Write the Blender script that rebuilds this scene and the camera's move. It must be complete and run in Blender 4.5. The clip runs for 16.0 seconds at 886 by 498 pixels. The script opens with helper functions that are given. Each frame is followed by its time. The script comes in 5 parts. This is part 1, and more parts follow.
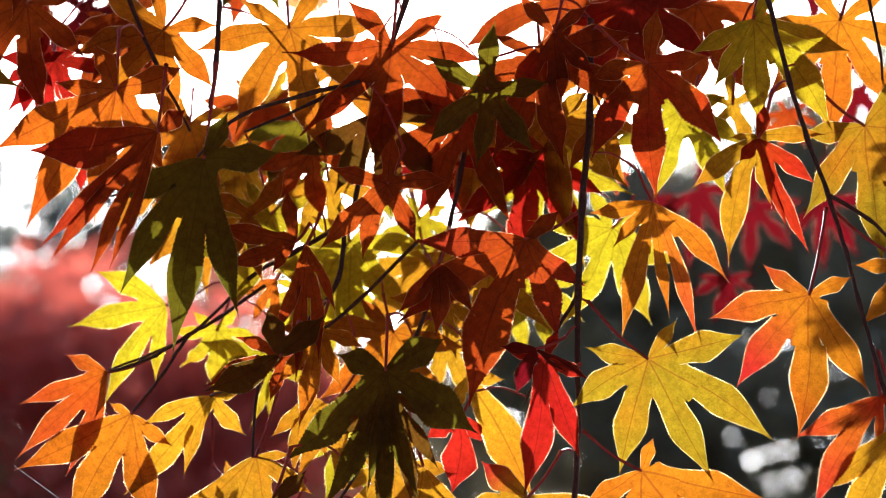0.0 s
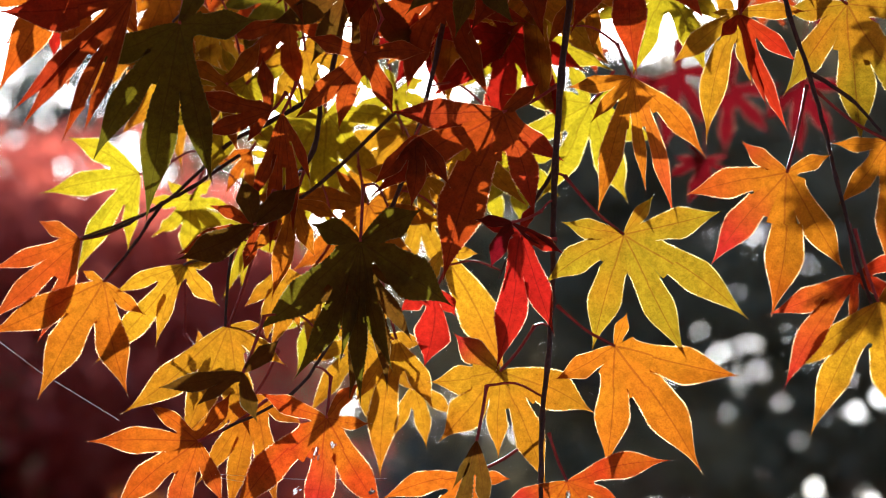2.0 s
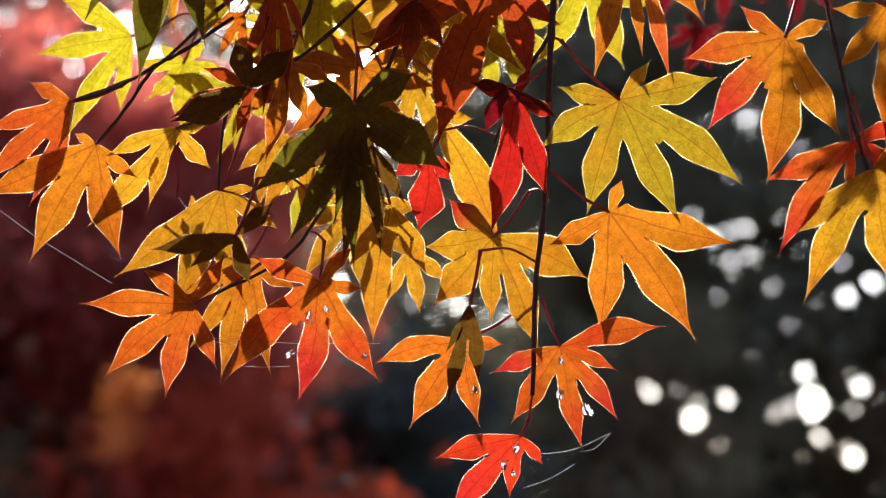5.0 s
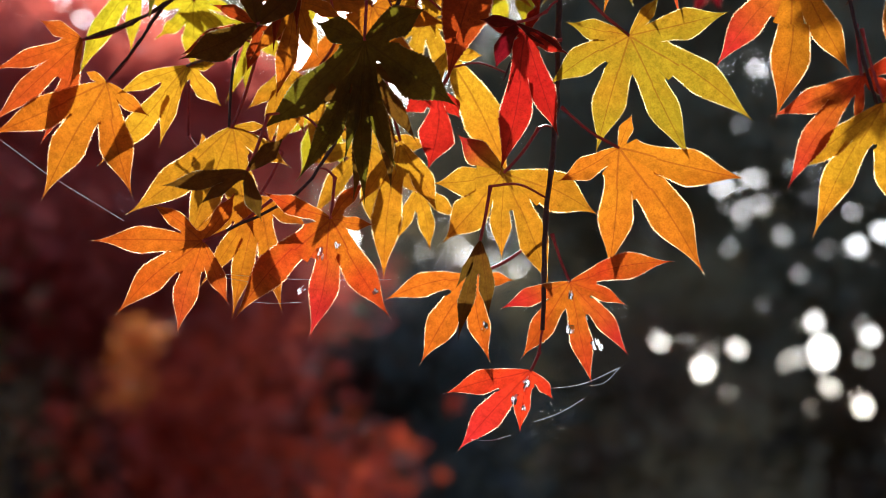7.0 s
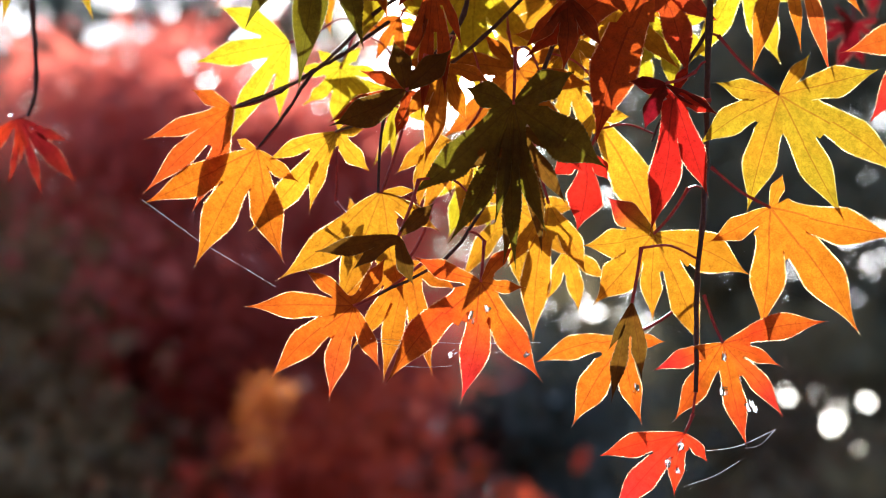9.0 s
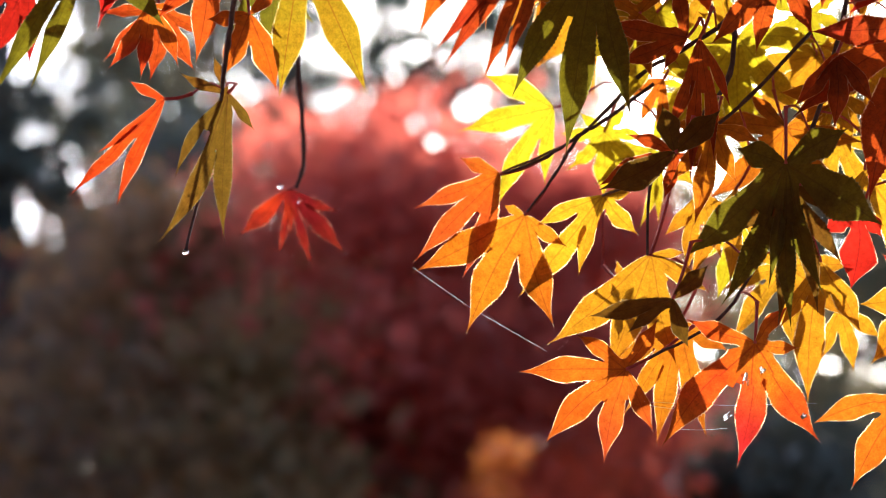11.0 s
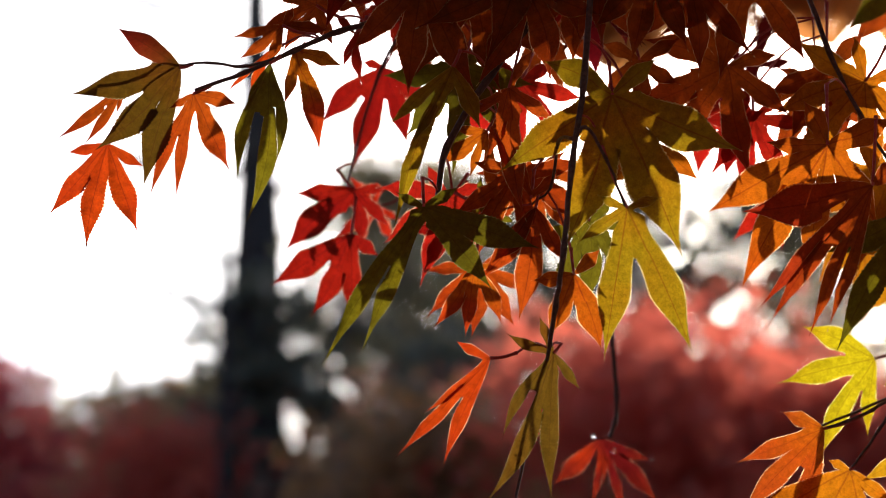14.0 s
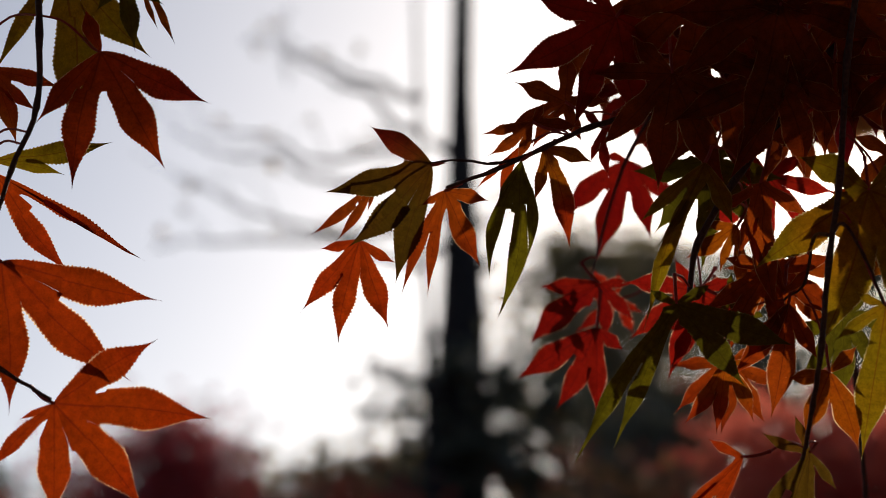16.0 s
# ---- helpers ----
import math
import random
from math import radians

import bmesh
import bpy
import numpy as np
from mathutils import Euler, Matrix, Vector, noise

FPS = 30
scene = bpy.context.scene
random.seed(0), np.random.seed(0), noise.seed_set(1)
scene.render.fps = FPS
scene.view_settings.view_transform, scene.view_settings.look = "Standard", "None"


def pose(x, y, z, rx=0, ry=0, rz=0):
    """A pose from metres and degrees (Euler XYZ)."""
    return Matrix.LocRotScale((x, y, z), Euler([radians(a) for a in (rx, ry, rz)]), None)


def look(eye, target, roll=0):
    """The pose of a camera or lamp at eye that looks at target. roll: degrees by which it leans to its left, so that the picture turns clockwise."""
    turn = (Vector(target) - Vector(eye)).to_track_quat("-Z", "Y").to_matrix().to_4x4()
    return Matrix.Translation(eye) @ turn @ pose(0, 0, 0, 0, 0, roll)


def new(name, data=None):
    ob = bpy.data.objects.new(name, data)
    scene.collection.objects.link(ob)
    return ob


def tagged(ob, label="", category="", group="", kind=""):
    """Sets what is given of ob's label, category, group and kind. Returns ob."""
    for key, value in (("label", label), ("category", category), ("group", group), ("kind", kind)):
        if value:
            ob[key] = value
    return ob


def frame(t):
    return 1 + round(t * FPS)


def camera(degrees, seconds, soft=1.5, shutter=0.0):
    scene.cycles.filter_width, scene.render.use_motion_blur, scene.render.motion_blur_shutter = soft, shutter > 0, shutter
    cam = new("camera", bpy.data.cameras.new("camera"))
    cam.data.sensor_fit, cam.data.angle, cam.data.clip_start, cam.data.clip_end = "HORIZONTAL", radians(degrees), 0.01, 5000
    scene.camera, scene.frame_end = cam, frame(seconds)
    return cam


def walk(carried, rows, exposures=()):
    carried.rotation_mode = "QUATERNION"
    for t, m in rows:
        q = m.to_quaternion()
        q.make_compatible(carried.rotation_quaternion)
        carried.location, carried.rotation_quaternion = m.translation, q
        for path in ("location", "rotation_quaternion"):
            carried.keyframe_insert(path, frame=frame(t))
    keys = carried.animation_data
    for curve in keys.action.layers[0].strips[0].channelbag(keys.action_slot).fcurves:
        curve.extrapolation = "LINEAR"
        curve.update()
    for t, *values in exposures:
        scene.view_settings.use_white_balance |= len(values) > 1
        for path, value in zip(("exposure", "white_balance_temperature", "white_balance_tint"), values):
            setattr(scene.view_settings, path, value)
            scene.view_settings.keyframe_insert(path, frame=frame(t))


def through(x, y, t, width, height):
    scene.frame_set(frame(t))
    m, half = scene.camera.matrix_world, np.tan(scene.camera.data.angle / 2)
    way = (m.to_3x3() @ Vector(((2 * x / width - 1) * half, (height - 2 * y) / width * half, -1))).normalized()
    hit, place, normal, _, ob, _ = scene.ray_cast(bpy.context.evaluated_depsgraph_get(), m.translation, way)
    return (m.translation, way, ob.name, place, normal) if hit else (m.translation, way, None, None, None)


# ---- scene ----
cam = camera(26.0, 16.0, soft=0.4)
cam.data.dof.use_dof = True
cam.data.dof.focus_distance = 0.672
cam.data.dof.aperture_fstop = 9.8

PATH = [
    (0.0, look((0.0237, 0.0022, 1.6114), (-0.0142, 0.9663, 1.8743), 0.56)),
    (0.5, look((0.0225, 0.0066, 1.6115), (-0.0112, 0.9738, 1.8635), 0.90)),
    (1.0, look((0.0215, 0.0072, 1.6124), (-0.0095, 0.9782, 1.8493), 0.83)),
    (1.5, look((0.0215, 0.0101, 1.6096), (-0.0042, 0.9845, 1.8328), 1.32)),
    (2.0, look((0.0219, 0.0076, 1.6061), (-0.0004, 0.9856, 1.8137), 1.34)),
    (2.5, look((0.0226, 0.0034, 1.6011), (0.0011, 0.9848, 1.7917), 1.78)),
    (3.0, look((0.0212, 0.0079, 1.6015), (0.0002, 0.9918, 1.7790), 1.49)),
    (3.5, look((0.0222, 0.0088, 1.6012), (0.0038, 0.9932, 1.7763), 1.74)),
    (4.0, look((0.0220, 0.0122, 1.6019), (0.0052, 0.9986, 1.7649), 1.65)),
    (6.3, look((0.0217, 0.0077, 1.5966), (0.0034, 0.9981, 1.7336), 1.81)),
    (6.5, look((0.0220, 0.0060, 1.5960), (0.0050, 0.9969, 1.7294), 1.76)),
    (7.0, look((0.0218, 0.0098, 1.5948), (-0.0002, 1.0020, 1.7170), 1.57)),
    (7.5, look((0.0209, 0.0121, 1.5951), (-0.0012, 1.0042, 1.7187), 1.33)),
    (8.0, look((0.0183, 0.0122, 1.5943), (-0.0228, 1.0030, 1.7232), 1.34)),
    (8.5, look((0.0152, 0.0122, 1.5954), (-0.0517, 1.0003, 1.7343), 1.41)),
    (9.0, look((0.0120, 0.0092, 1.5971), (-0.0742, 0.9942, 1.7465), 1.41)),
    (9.2, look((0.0099, 0.0073, 1.5975), (-0.0862, 0.9906, 1.7519), 1.70)),
    (11.3, look((-0.0063, 0.0033, 1.5997), (-0.2302, 0.9601, 1.7852), 1.71)),
    (11.5, look((-0.0088, 0.0009, 1.6007), (-0.2473, 0.9525, 1.7946), 2.21)),
    (12.0, look((-0.0180, -0.0054, 1.6052), (-0.2834, 0.9348, 1.8187), 2.61)),
    (12.5, look((-0.0246, -0.0151, 1.6108), (-0.3007, 0.9155, 1.8512), 2.12)),
    (13.0, look((-0.0238, -0.0084, 1.6129), (-0.3093, 0.9175, 1.8603), 2.42)),
    (13.5, look((-0.0183, -0.0106, 1.6120), (-0.3268, 0.9033, 1.8758), 2.36)),
    (14.0, look((-0.0243, -0.0085, 1.6153), (-0.3523, 0.8951, 1.8910), 2.64)),
    (14.5, look((-0.0253, -0.0083, 1.6167), (-0.3752, 0.8816, 1.9094), 3.58)),
    (15.0, look((-0.0288, -0.0126, 1.6190), (-0.4050, 0.8651, 1.9159), 3.72)),
    (15.5, look((-0.0340, -0.0151, 1.6200), (-0.4367, 0.8501, 1.9186), 4.09)),
    (16.0, look((-0.0395, -0.0169, 1.6213), (-0.4625, 0.8357, 1.9282), 4.50)),
]
EXPOSURES = [(t, e + 0.42, k, 7) for t, e, k in ((0, 1.1, 5400), (1.5, 0.94, 5400), (7, 0.9, 5300), (8.5, 1.37, 5250), (9.2, 1.48, 5300), (11.3, 1.45, 5620), (12.5, 1.5, 5800), (13.5, 0.87, 6000), (14.5, 0.15, 6300), (15.2, -0.45, 6350), (16, -1.0, 6400))]
walk(cam, PATH, EXPOSURES)

# ---- light: low hazy autumn sun behind the leaves ----
SUN_EL, SUN_AZ = 22.45, 4.03
world = bpy.data.worlds.new("hazy_sky")
scene.world = world
world.use_nodes = True
wn = world.node_tree
sky = wn.nodes.new("ShaderNodeTexSky")
sky.sky_type = "NISHITA"
sky.sun_disc = False
sky.sun_elevation = radians(SUN_EL)
sky.sun_rotation = radians(-SUN_AZ)
sky.air_density, sky.dust_density, sky.ozone_density = 0.6, 2.4, 0.8
wn.nodes["Background"].inputs["Strength"].default_value = 0.15
wn.links.new(sky.outputs["Color"], wn.nodes["Background"].inputs["Color"])

sun_dir = Vector((-math.sin(radians(SUN_AZ)) * math.cos(radians(SUN_EL)),
                  math.cos(radians(SUN_AZ)) * math.cos(radians(SUN_EL)), math.sin(radians(SUN_EL))))
sun_data = bpy.data.lights.new("sun", "SUN")
sun_data.energy, sun_data.angle, sun_data.color = 5.0, radians(0.53), (1.0, 0.93, 0.82)
sun = new("sun", sun_data)
sun.matrix_world = look(sun_dir * 50, (0, 0, 0))


# ---- materials ----
def nodes_of(name):
    m = bpy.data.materials.new(name)
    m.use_nodes = True
    nt = m.node_tree
    for n in list(nt.nodes):
        if n.type != "OUTPUT_MATERIAL":
            nt.nodes.remove(n)
    return m, nt, nt.nodes["Material Output"]


def math_node(nt, op, a, b=None, c=None):
    n = nt.nodes.new("ShaderNodeMath")
    n.operation = op
    for i, v in enumerate((a, b, c)):
        if v is None:
            continue
        if isinstance(v, (int, float)):
            n.inputs[i].default_value = v
        else:
            nt.links.new(v, n.inputs[i])
    return n.outputs[0]


def mix_node(nt, fac, a, b, blend="MIX"):
    n = nt.nodes.new("ShaderNodeMix")
    n.data_type, n.blend_type = "RGBA", blend
    for socket, v in ((n.inputs[0], fac), (n.inputs[6], a), (n.inputs[7], b)):
        if isinstance(v, (int, float)):
            socket.default_value = v
        elif isinstance(v, tuple):
            socket.default_value = (*v, 1)
        else:
            nt.links.new(v, socket)
    return n.outputs[2]


def ramp(nt, v, lo, hi):
    n = nt.nodes.new("ShaderNodeMapRange")
    n.inputs[1].default_value, n.inputs[2].default_value = lo, hi
    nt.links.new(v, n.inputs[0])
    return n.outputs[0]


def noise_node(nt, scale, detail=3.0, vector=None, w=None):
    n = nt.nodes.new("ShaderNodeTexNoise")
    n.inputs["Scale"].default_value, n.inputs["Detail"].default_value = scale, detail
    if w is not None:
        n.noise_dimensions = "4D"
        nt.links.new(w, n.inputs["W"])
    if vector is not None:
        nt.links.new(vector, n.inputs["Vector"])
    return n.outputs["Fac"]


def leaf_material(name, body, second, tip, vein, through=0.36, mottle=(0.42, 0.66)):
    """A thin autumn leaf: body colour mottled with a second one, tinted lobe tips, darker veins, dry pale tip ends, and
    the backlit rim painted into the margin.
    """
    m, nt, out = nodes_of(name)
    at = nt.nodes.new("ShaderNodeAttribute")
    at.attribute_name = "lobe"
    sep = nt.nodes.new("ShaderNodeSeparateXYZ")
    nt.links.new(at.outputs["Vector"], sep.inputs[0])
    along, side, edge = sep.outputs
    info = nt.nodes.new("ShaderNodeObjectInfo")
    rnd = math_node(nt, "MULTIPLY", info.outputs["Random"], 40.0)
    co = nt.nodes.new("ShaderNodeTexCoord").outputs["Object"]
    big = noise_node(nt, 28.0, 2.0, co, rnd)
    fine = noise_node(nt, 420.0, 4.0, co, rnd)
    col = mix_node(nt, ramp(nt, big, *mottle), body, second)
    tipf = math_node(nt, "MULTIPLY", ramp(nt, along, 0.45, 1.0), ramp(nt, big, 0.25, 0.6))
    col = mix_node(nt, tipf, col, tip)
    flush = nt.nodes.new("ShaderNodeAttribute")
    flush.attribute_name = "flush"
    wave = math_node(nt, "MULTIPLY_ADD", big, 0.8, math_node(nt, "MULTIPLY_ADD", along, 1.4, -0.55))
    wave.node.use_clamp = True
    col = mix_node(nt, math_node(nt, "MULTIPLY", flush.outputs["Fac"], wave), col, (0.78, 0.03, 0.025))
    grain = noise_node(nt, 1700.0, 2.0, co, rnd)
    shade = math_node(nt, "MULTIPLY_ADD", fine, 0.7, math_node(nt, "MULTIPLY_ADD", grain, 0.55, -0.02))
    shade = math_node(nt, "MULTIPLY", shade, math_node(nt, "MULTIPLY_ADD", info.outputs["Random"], 0.3, 0.85))
    gain = nt.nodes.new("ShaderNodeCombineXYZ")
    for i in range(3):
        nt.links.new(shade, gain.inputs[i])
    col = mix_node(nt, 1.0, col, gain.outputs[0], "MULTIPLY")
    # fine net of small veins
    vor = nt.nodes.new("ShaderNodeTexVoronoi")
    vor.feature = "DISTANCE_TO_EDGE"
    vor.inputs["Scale"].default_value = 1000.0
    nt.links.new(co, vor.inputs["Vector"])
    net = math_node(nt, "MULTIPLY", math_node(nt, "LESS_THAN", vor.outputs["Distance"], 0.06), 0.14)
    col = mix_node(nt, net, col, vein)
    # side veins run forward from the midrib
    aside = math_node(nt, "ABSOLUTE", side)
    ph = math_node(nt, "SUBTRACT", math_node(nt, "MULTIPLY", along, 16.0), math_node(nt, "MULTIPLY", aside, 4.2))
    saw = math_node(nt, "ABSOLUTE", math_node(nt, "SUBTRACT", math_node(nt, "FRACT", ph), 0.5))
    sidev = math_node(nt, "MULTIPLY", math_node(nt, "LESS_THAN", saw, 0.03), 0.2)
    col = mix_node(nt, sidev, col, vein)
    thin = math_node(nt, "MULTIPLY_ADD", along, -0.035, 0.055)
    mid = math_node(nt, "MULTIPLY", math_node(nt, "LESS_THAN", aside, thin), 0.5)
    col = mix_node(nt, mid, col, vein)
    # paler margin: the bright rim of a backlit leaf is put into the colour
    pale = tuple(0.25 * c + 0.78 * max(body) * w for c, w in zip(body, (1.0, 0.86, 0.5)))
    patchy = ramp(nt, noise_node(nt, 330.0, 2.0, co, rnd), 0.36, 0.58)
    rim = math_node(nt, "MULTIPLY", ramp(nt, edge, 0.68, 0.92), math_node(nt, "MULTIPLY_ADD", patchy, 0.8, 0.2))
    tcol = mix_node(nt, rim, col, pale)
    tr = nt.nodes.new("ShaderNodeBsdfTranslucent")
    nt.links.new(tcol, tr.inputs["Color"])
    pr = nt.nodes.new("ShaderNodeBsdfPrincipled")
    pr.inputs["Roughness"].default_value = 0.5
    pr.inputs["Specular IOR Level"].default_value = 0.04
    nt.links.new(mix_node(nt, 0.82, col, (0.05, 0.018, 0.006)), pr.inputs["Base Color"])
    bump = nt.nodes.new("ShaderNodeBump")
    bump.inputs["Strength"].default_value, bump.inputs["Distance"].default_value = 0.35, 0.0006
    nt.links.new(math_node(nt, "SUBTRACT", fine, math_node(nt, "ADD", mid, sidev)), bump.inputs["Height"])
    nt.links.new(bump.outputs[0], pr.inputs["Normal"])
    mx = nt.nodes.new("ShaderNodeMixShader")
    # the margin also passes more light, to brighten the painted backlit rim
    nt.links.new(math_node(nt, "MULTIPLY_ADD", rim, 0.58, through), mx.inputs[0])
    nt.links.new(pr.outputs[0], mx.inputs[1])
    nt.links.new(tr.outputs[0], mx.inputs[2])
    nt.links.new(mx.outputs[0], out.inputs["Surface"])
    return m


LEAF = {
    "amber": leaf_material("leaf_amber", (0.87, 0.296, 0.0056), (0.86, 0.218, 0.0056), (0.85, 0.166, 0.00504), (0.210, 0.035, 0.007)),
    "honey": leaf_material("leaf_honey", (0.90, 0.453, 0.0084), (0.88, 0.34, 0.007), (0.88, 0.262, 0.00616), (0.225, 0.065, 0.007)),
    "yellow": leaf_material("leaf_yellow", (0.90, 0.71, 0.0088), (0.86, 0.629, 0.008), (0.88, 0.453, 0.0056), (0.240, 0.130, 0.007)),
    "olive": leaf_material("leaf_olive", (0.62, 0.40, 0.01), (0.78, 0.30, 0.007), (0.66, 0.493, 0.012), (0.210, 0.040, 0.007)),
    # moss and brown darkened: shade on those leaves is put into the colour
    "moss": leaf_material("leaf_moss_shaded", (0.20, 0.165, 0.010), (0.27, 0.205, 0.0056), (0.26, 0.23, 0.014), (0.07, 0.05, 0.005)),
    "brown": leaf_material("leaf_brown_shaded", (0.19, 0.10, 0.009), (0.26, 0.09, 0.008), (0.20, 0.10, 0.009), (0.07, 0.02, 0.005)),
    "wilted": leaf_material("leaf_wilted", (0.20, 0.008, 0.010), (0.68, 0.0465, 0.0072), (0.52, 0.0465, 0.0072), (0.08, 0.005, 0.004), mottle=(0.54, 0.68)),
    "orange": leaf_material("leaf_orange", (0.88, 0.209, 0.00616), (0.86, 0.14, 0.0056), (0.85, 0.14, 0.0056), (0.210, 0.015, 0.006)),
    "flame": leaf_material("leaf_flame", (0.88, 0.218, 0.00616), (0.82, 0.0558, 0.008), (0.82, 0.0837, 0.008), (0.250, 0.010, 0.006), mottle=(0.44, 0.6)),
    "rust": leaf_material("leaf_rust", (0.74, 0.121, 0.0072), (0.68, 0.0791, 0.0064), (0.64, 0.0512, 0.0064), (0.150, 0.010, 0.006)),
    "ember": leaf_material("leaf_ember", (0.86, 0.092, 0.00504), (0.82, 0.0698, 0.0064), (0.80, 0.0558, 0.0064), (0.180, 0.010, 0.006)),
    "scarlet": leaf_material("leaf_scarlet", (0.85, 0.0465, 0.01), (0.86, 0.0963, 0.0056), (0.85, 0.0465, 0.01), (0.200, 0.005, 0.005)),
    "red": leaf_material("leaf_red", (0.78, 0.0205, 0.012), (0.74, 0.0372, 0.01), (0.78, 0.0279, 0.01), (0.150, 0.004, 0.005)),
    # darker copy of red, with partial shade put into the colour
    "ruby": leaf_material("leaf_red_shaded", (0.46, 0.0093, 0.008), (0.62, 0.0233, 0.008), (0.50, 0.0112, 0.0072), (0.100, 0.003, 0.005)),
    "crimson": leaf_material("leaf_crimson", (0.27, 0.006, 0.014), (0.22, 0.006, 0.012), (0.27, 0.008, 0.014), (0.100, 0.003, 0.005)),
}
LEAF_WORDS = {
    "amber": "amber-orange lobed maple leaf", "honey": "golden honey-coloured lobed maple leaf",
    "yellow": "clear yellow lobed maple leaf", "olive": "yellow-green lobed maple leaf turning amber",
    "moss": "olive-green lobed maple leaf, shade put into its colour", "wilted": "wilting dark-red maple leaf with orange lobes", "brown": "olive-brown narrow-lobed maple leaf, darkened for shade", "orange": "deep orange lobed maple leaf",
    "flame": "orange lobed maple leaf flushed red", "rust": "rust-red lobed maple leaf",
    "ember": "glowing orange-red lobed maple leaf", "scarlet": "scarlet lobed maple leaf", "red": "bright red lobed maple leaf", "ruby": "ruby-red lobed maple leaf, darkened for shade", "crimson": "dark crimson lobed maple leaf",
}


def bark_material(name, dark, light, scale, bump_d, rough=0.8):
    m, nt, out = nodes_of(name)
    co = nt.nodes.new("ShaderNodeTexCoord").outputs["Object"]
    n1 = noise_node(nt, scale, 5.0, co)
    n2 = noise_node(nt, scale * 0.13, 3.0, co)
    col = mix_node(nt, ramp(nt, n1, 0.35, 0.7), dark, light)
    col = mix_node(nt, math_node(nt, "MULTIPLY", ramp(nt, n2, 0.4, 0.7), 0.5), col, tuple(0.5 * c for c in dark))
    pr = nt.nodes.new("ShaderNodeBsdfPrincipled")
    pr.inputs["Roughness"].default_value = rough
    pr.inputs["Specular IOR Level"].default_value = 0.2
    nt.links.new(col, pr.inputs["Base Color"])
    b = nt.nodes.new("ShaderNodeBump")
    b.inputs["Strength"].default_value, b.inputs["Distance"].default_value = 0.8, bump_d
    nt.links.new(n1, b.inputs["Height"])
    nt.links.new(b.outputs[0], pr.inputs["Normal"])
    nt.links.new(pr.outputs[0], out.inputs["Surface"])
    return m


TWIG = bark_material("twig_bark", (0.045, 0.02, 0.018), (0.10, 0.05, 0.04), 900.0, 0.0003, 0.55)
PETIOLE = bark_material("petiole_red", (0.28, 0.03, 0.03), (0.42, 0.07, 0.05), 700.0, 0.0002, 0.45)
TRUNK = bark_material("dark_bark", (0.02, 0.016, 0.015), (0.05, 0.042, 0.038), 14.0, 0.02)
GREYBARK = bark_material("grey_bark", (0.10, 0.09, 0.085), (0.2, 0.18, 0.17), 20.0, 0.01)


def crown_material(name, a, b, through=0.45):
    """Foliage of a tree some way off: each small leaf varies between two colours."""
    m, nt, out = nodes_of(name)
    geo = nt.nodes.new("ShaderNodeNewGeometry")
    co = nt.nodes.new("ShaderNodeTexCoord").outputs["Object"]
    blotch = noise_node(nt, 1.6, 2.0, co)
    f = math_node(nt, "MULTIPLY_ADD", geo.outputs["Random Per Island"], 0.6, math_node(nt, "MULTIPLY", ramp(nt, blotch, 0.3, 0.7), 0.4))
    col = mix_node(nt, f, a, b)
    tr = nt.nodes.new("ShaderNodeBsdfTranslucent")
    df = nt.nodes.new("ShaderNodeBsdfPrincipled")
    df.inputs["Roughness"].default_value = 0.5
    nt.links.new(col, tr.inputs["Color"])
    nt.links.new(col, df.inputs["Base Color"])
    mx = nt.nodes.new("ShaderNodeMixShader")
    mx.inputs[0].default_value = through
    nt.links.new(df.outputs[0], mx.inputs[1])
    nt.links.new(tr.outputs[0], mx.inputs[2])
    nt.links.new(mx.outputs[0], out.inputs["Surface"])
    return m


CROWN = {
    "red": crown_material("crown_red", (0.50, 0.085, 0.06), (0.62, 0.15, 0.09), 0.72),
    "wine": crown_material("crown_wine", (0.40, 0.055, 0.065), (0.54, 0.10, 0.09), 0.5),
    "orange": crown_material("crown_orange", (0.55, 0.18, 0.05), (0.60, 0.30, 0.08), 0.5),
    "rust": crown_material("crown_rust", (0.50, 0.05, 0.02), (0.60, 0.10, 0.03), 0.62),
    "ember": crown_material("crown_ember", (0.60, 0.15, 0.025), (0.68, 0.24, 0.035), 0.68),
    "bracken": crown_material("crown_bracken", (0.10, 0.085, 0.045), (0.36, 0.17, 0.06), 0.5),
    "ochre": crown_material("crown_ochre", (0.30, 0.20, 0.08), (0.38, 0.27, 0.11), 0.5),
    "umber": crown_material("crown_umber", (0.15, 0.09, 0.06), (0.26, 0.14, 0.085), 0.5),
    "green": crown_material("crown_green", (0.20, 0.165, 0.085), (0.38, 0.29, 0.15), 0.55),
    "needle": crown_material("crown_needle", (0.06, 0.062, 0.04), (0.13, 0.125, 0.08), 0.35),
}


def ground_material():
    m, nt, out = nodes_of("leaf_litter")
    co = nt.nodes.new("ShaderNodeTexCoord").outputs["Object"]
    a = noise_node(nt, 0.35, 4.0, co)
    b = noise_node(nt, 9.0, 5.0, co)
    col = mix_node(nt, ramp(nt, a, 0.4, 0.62), (0.05, 0.045, 0.03), (0.12, 0.06, 0.035))
    col = mix_node(nt, math_node(nt, "MULTIPLY", ramp(nt, b, 0.45, 0.7), 0.7), col, (0.2, 0.06, 0.03))
    pr = nt.nodes.new("ShaderNodeBsdfPrincipled")
    pr.inputs["Roughness"].default_value = 0.9
    nt.links.new(col, pr.inputs["Base Color"])
    bp = nt.nodes.new("ShaderNodeBump")
    bp.inputs["Strength"].default_value, bp.inputs["Distance"].default_value = 0.7, 0.05
    nt.links.new(b, bp.inputs["Height"])
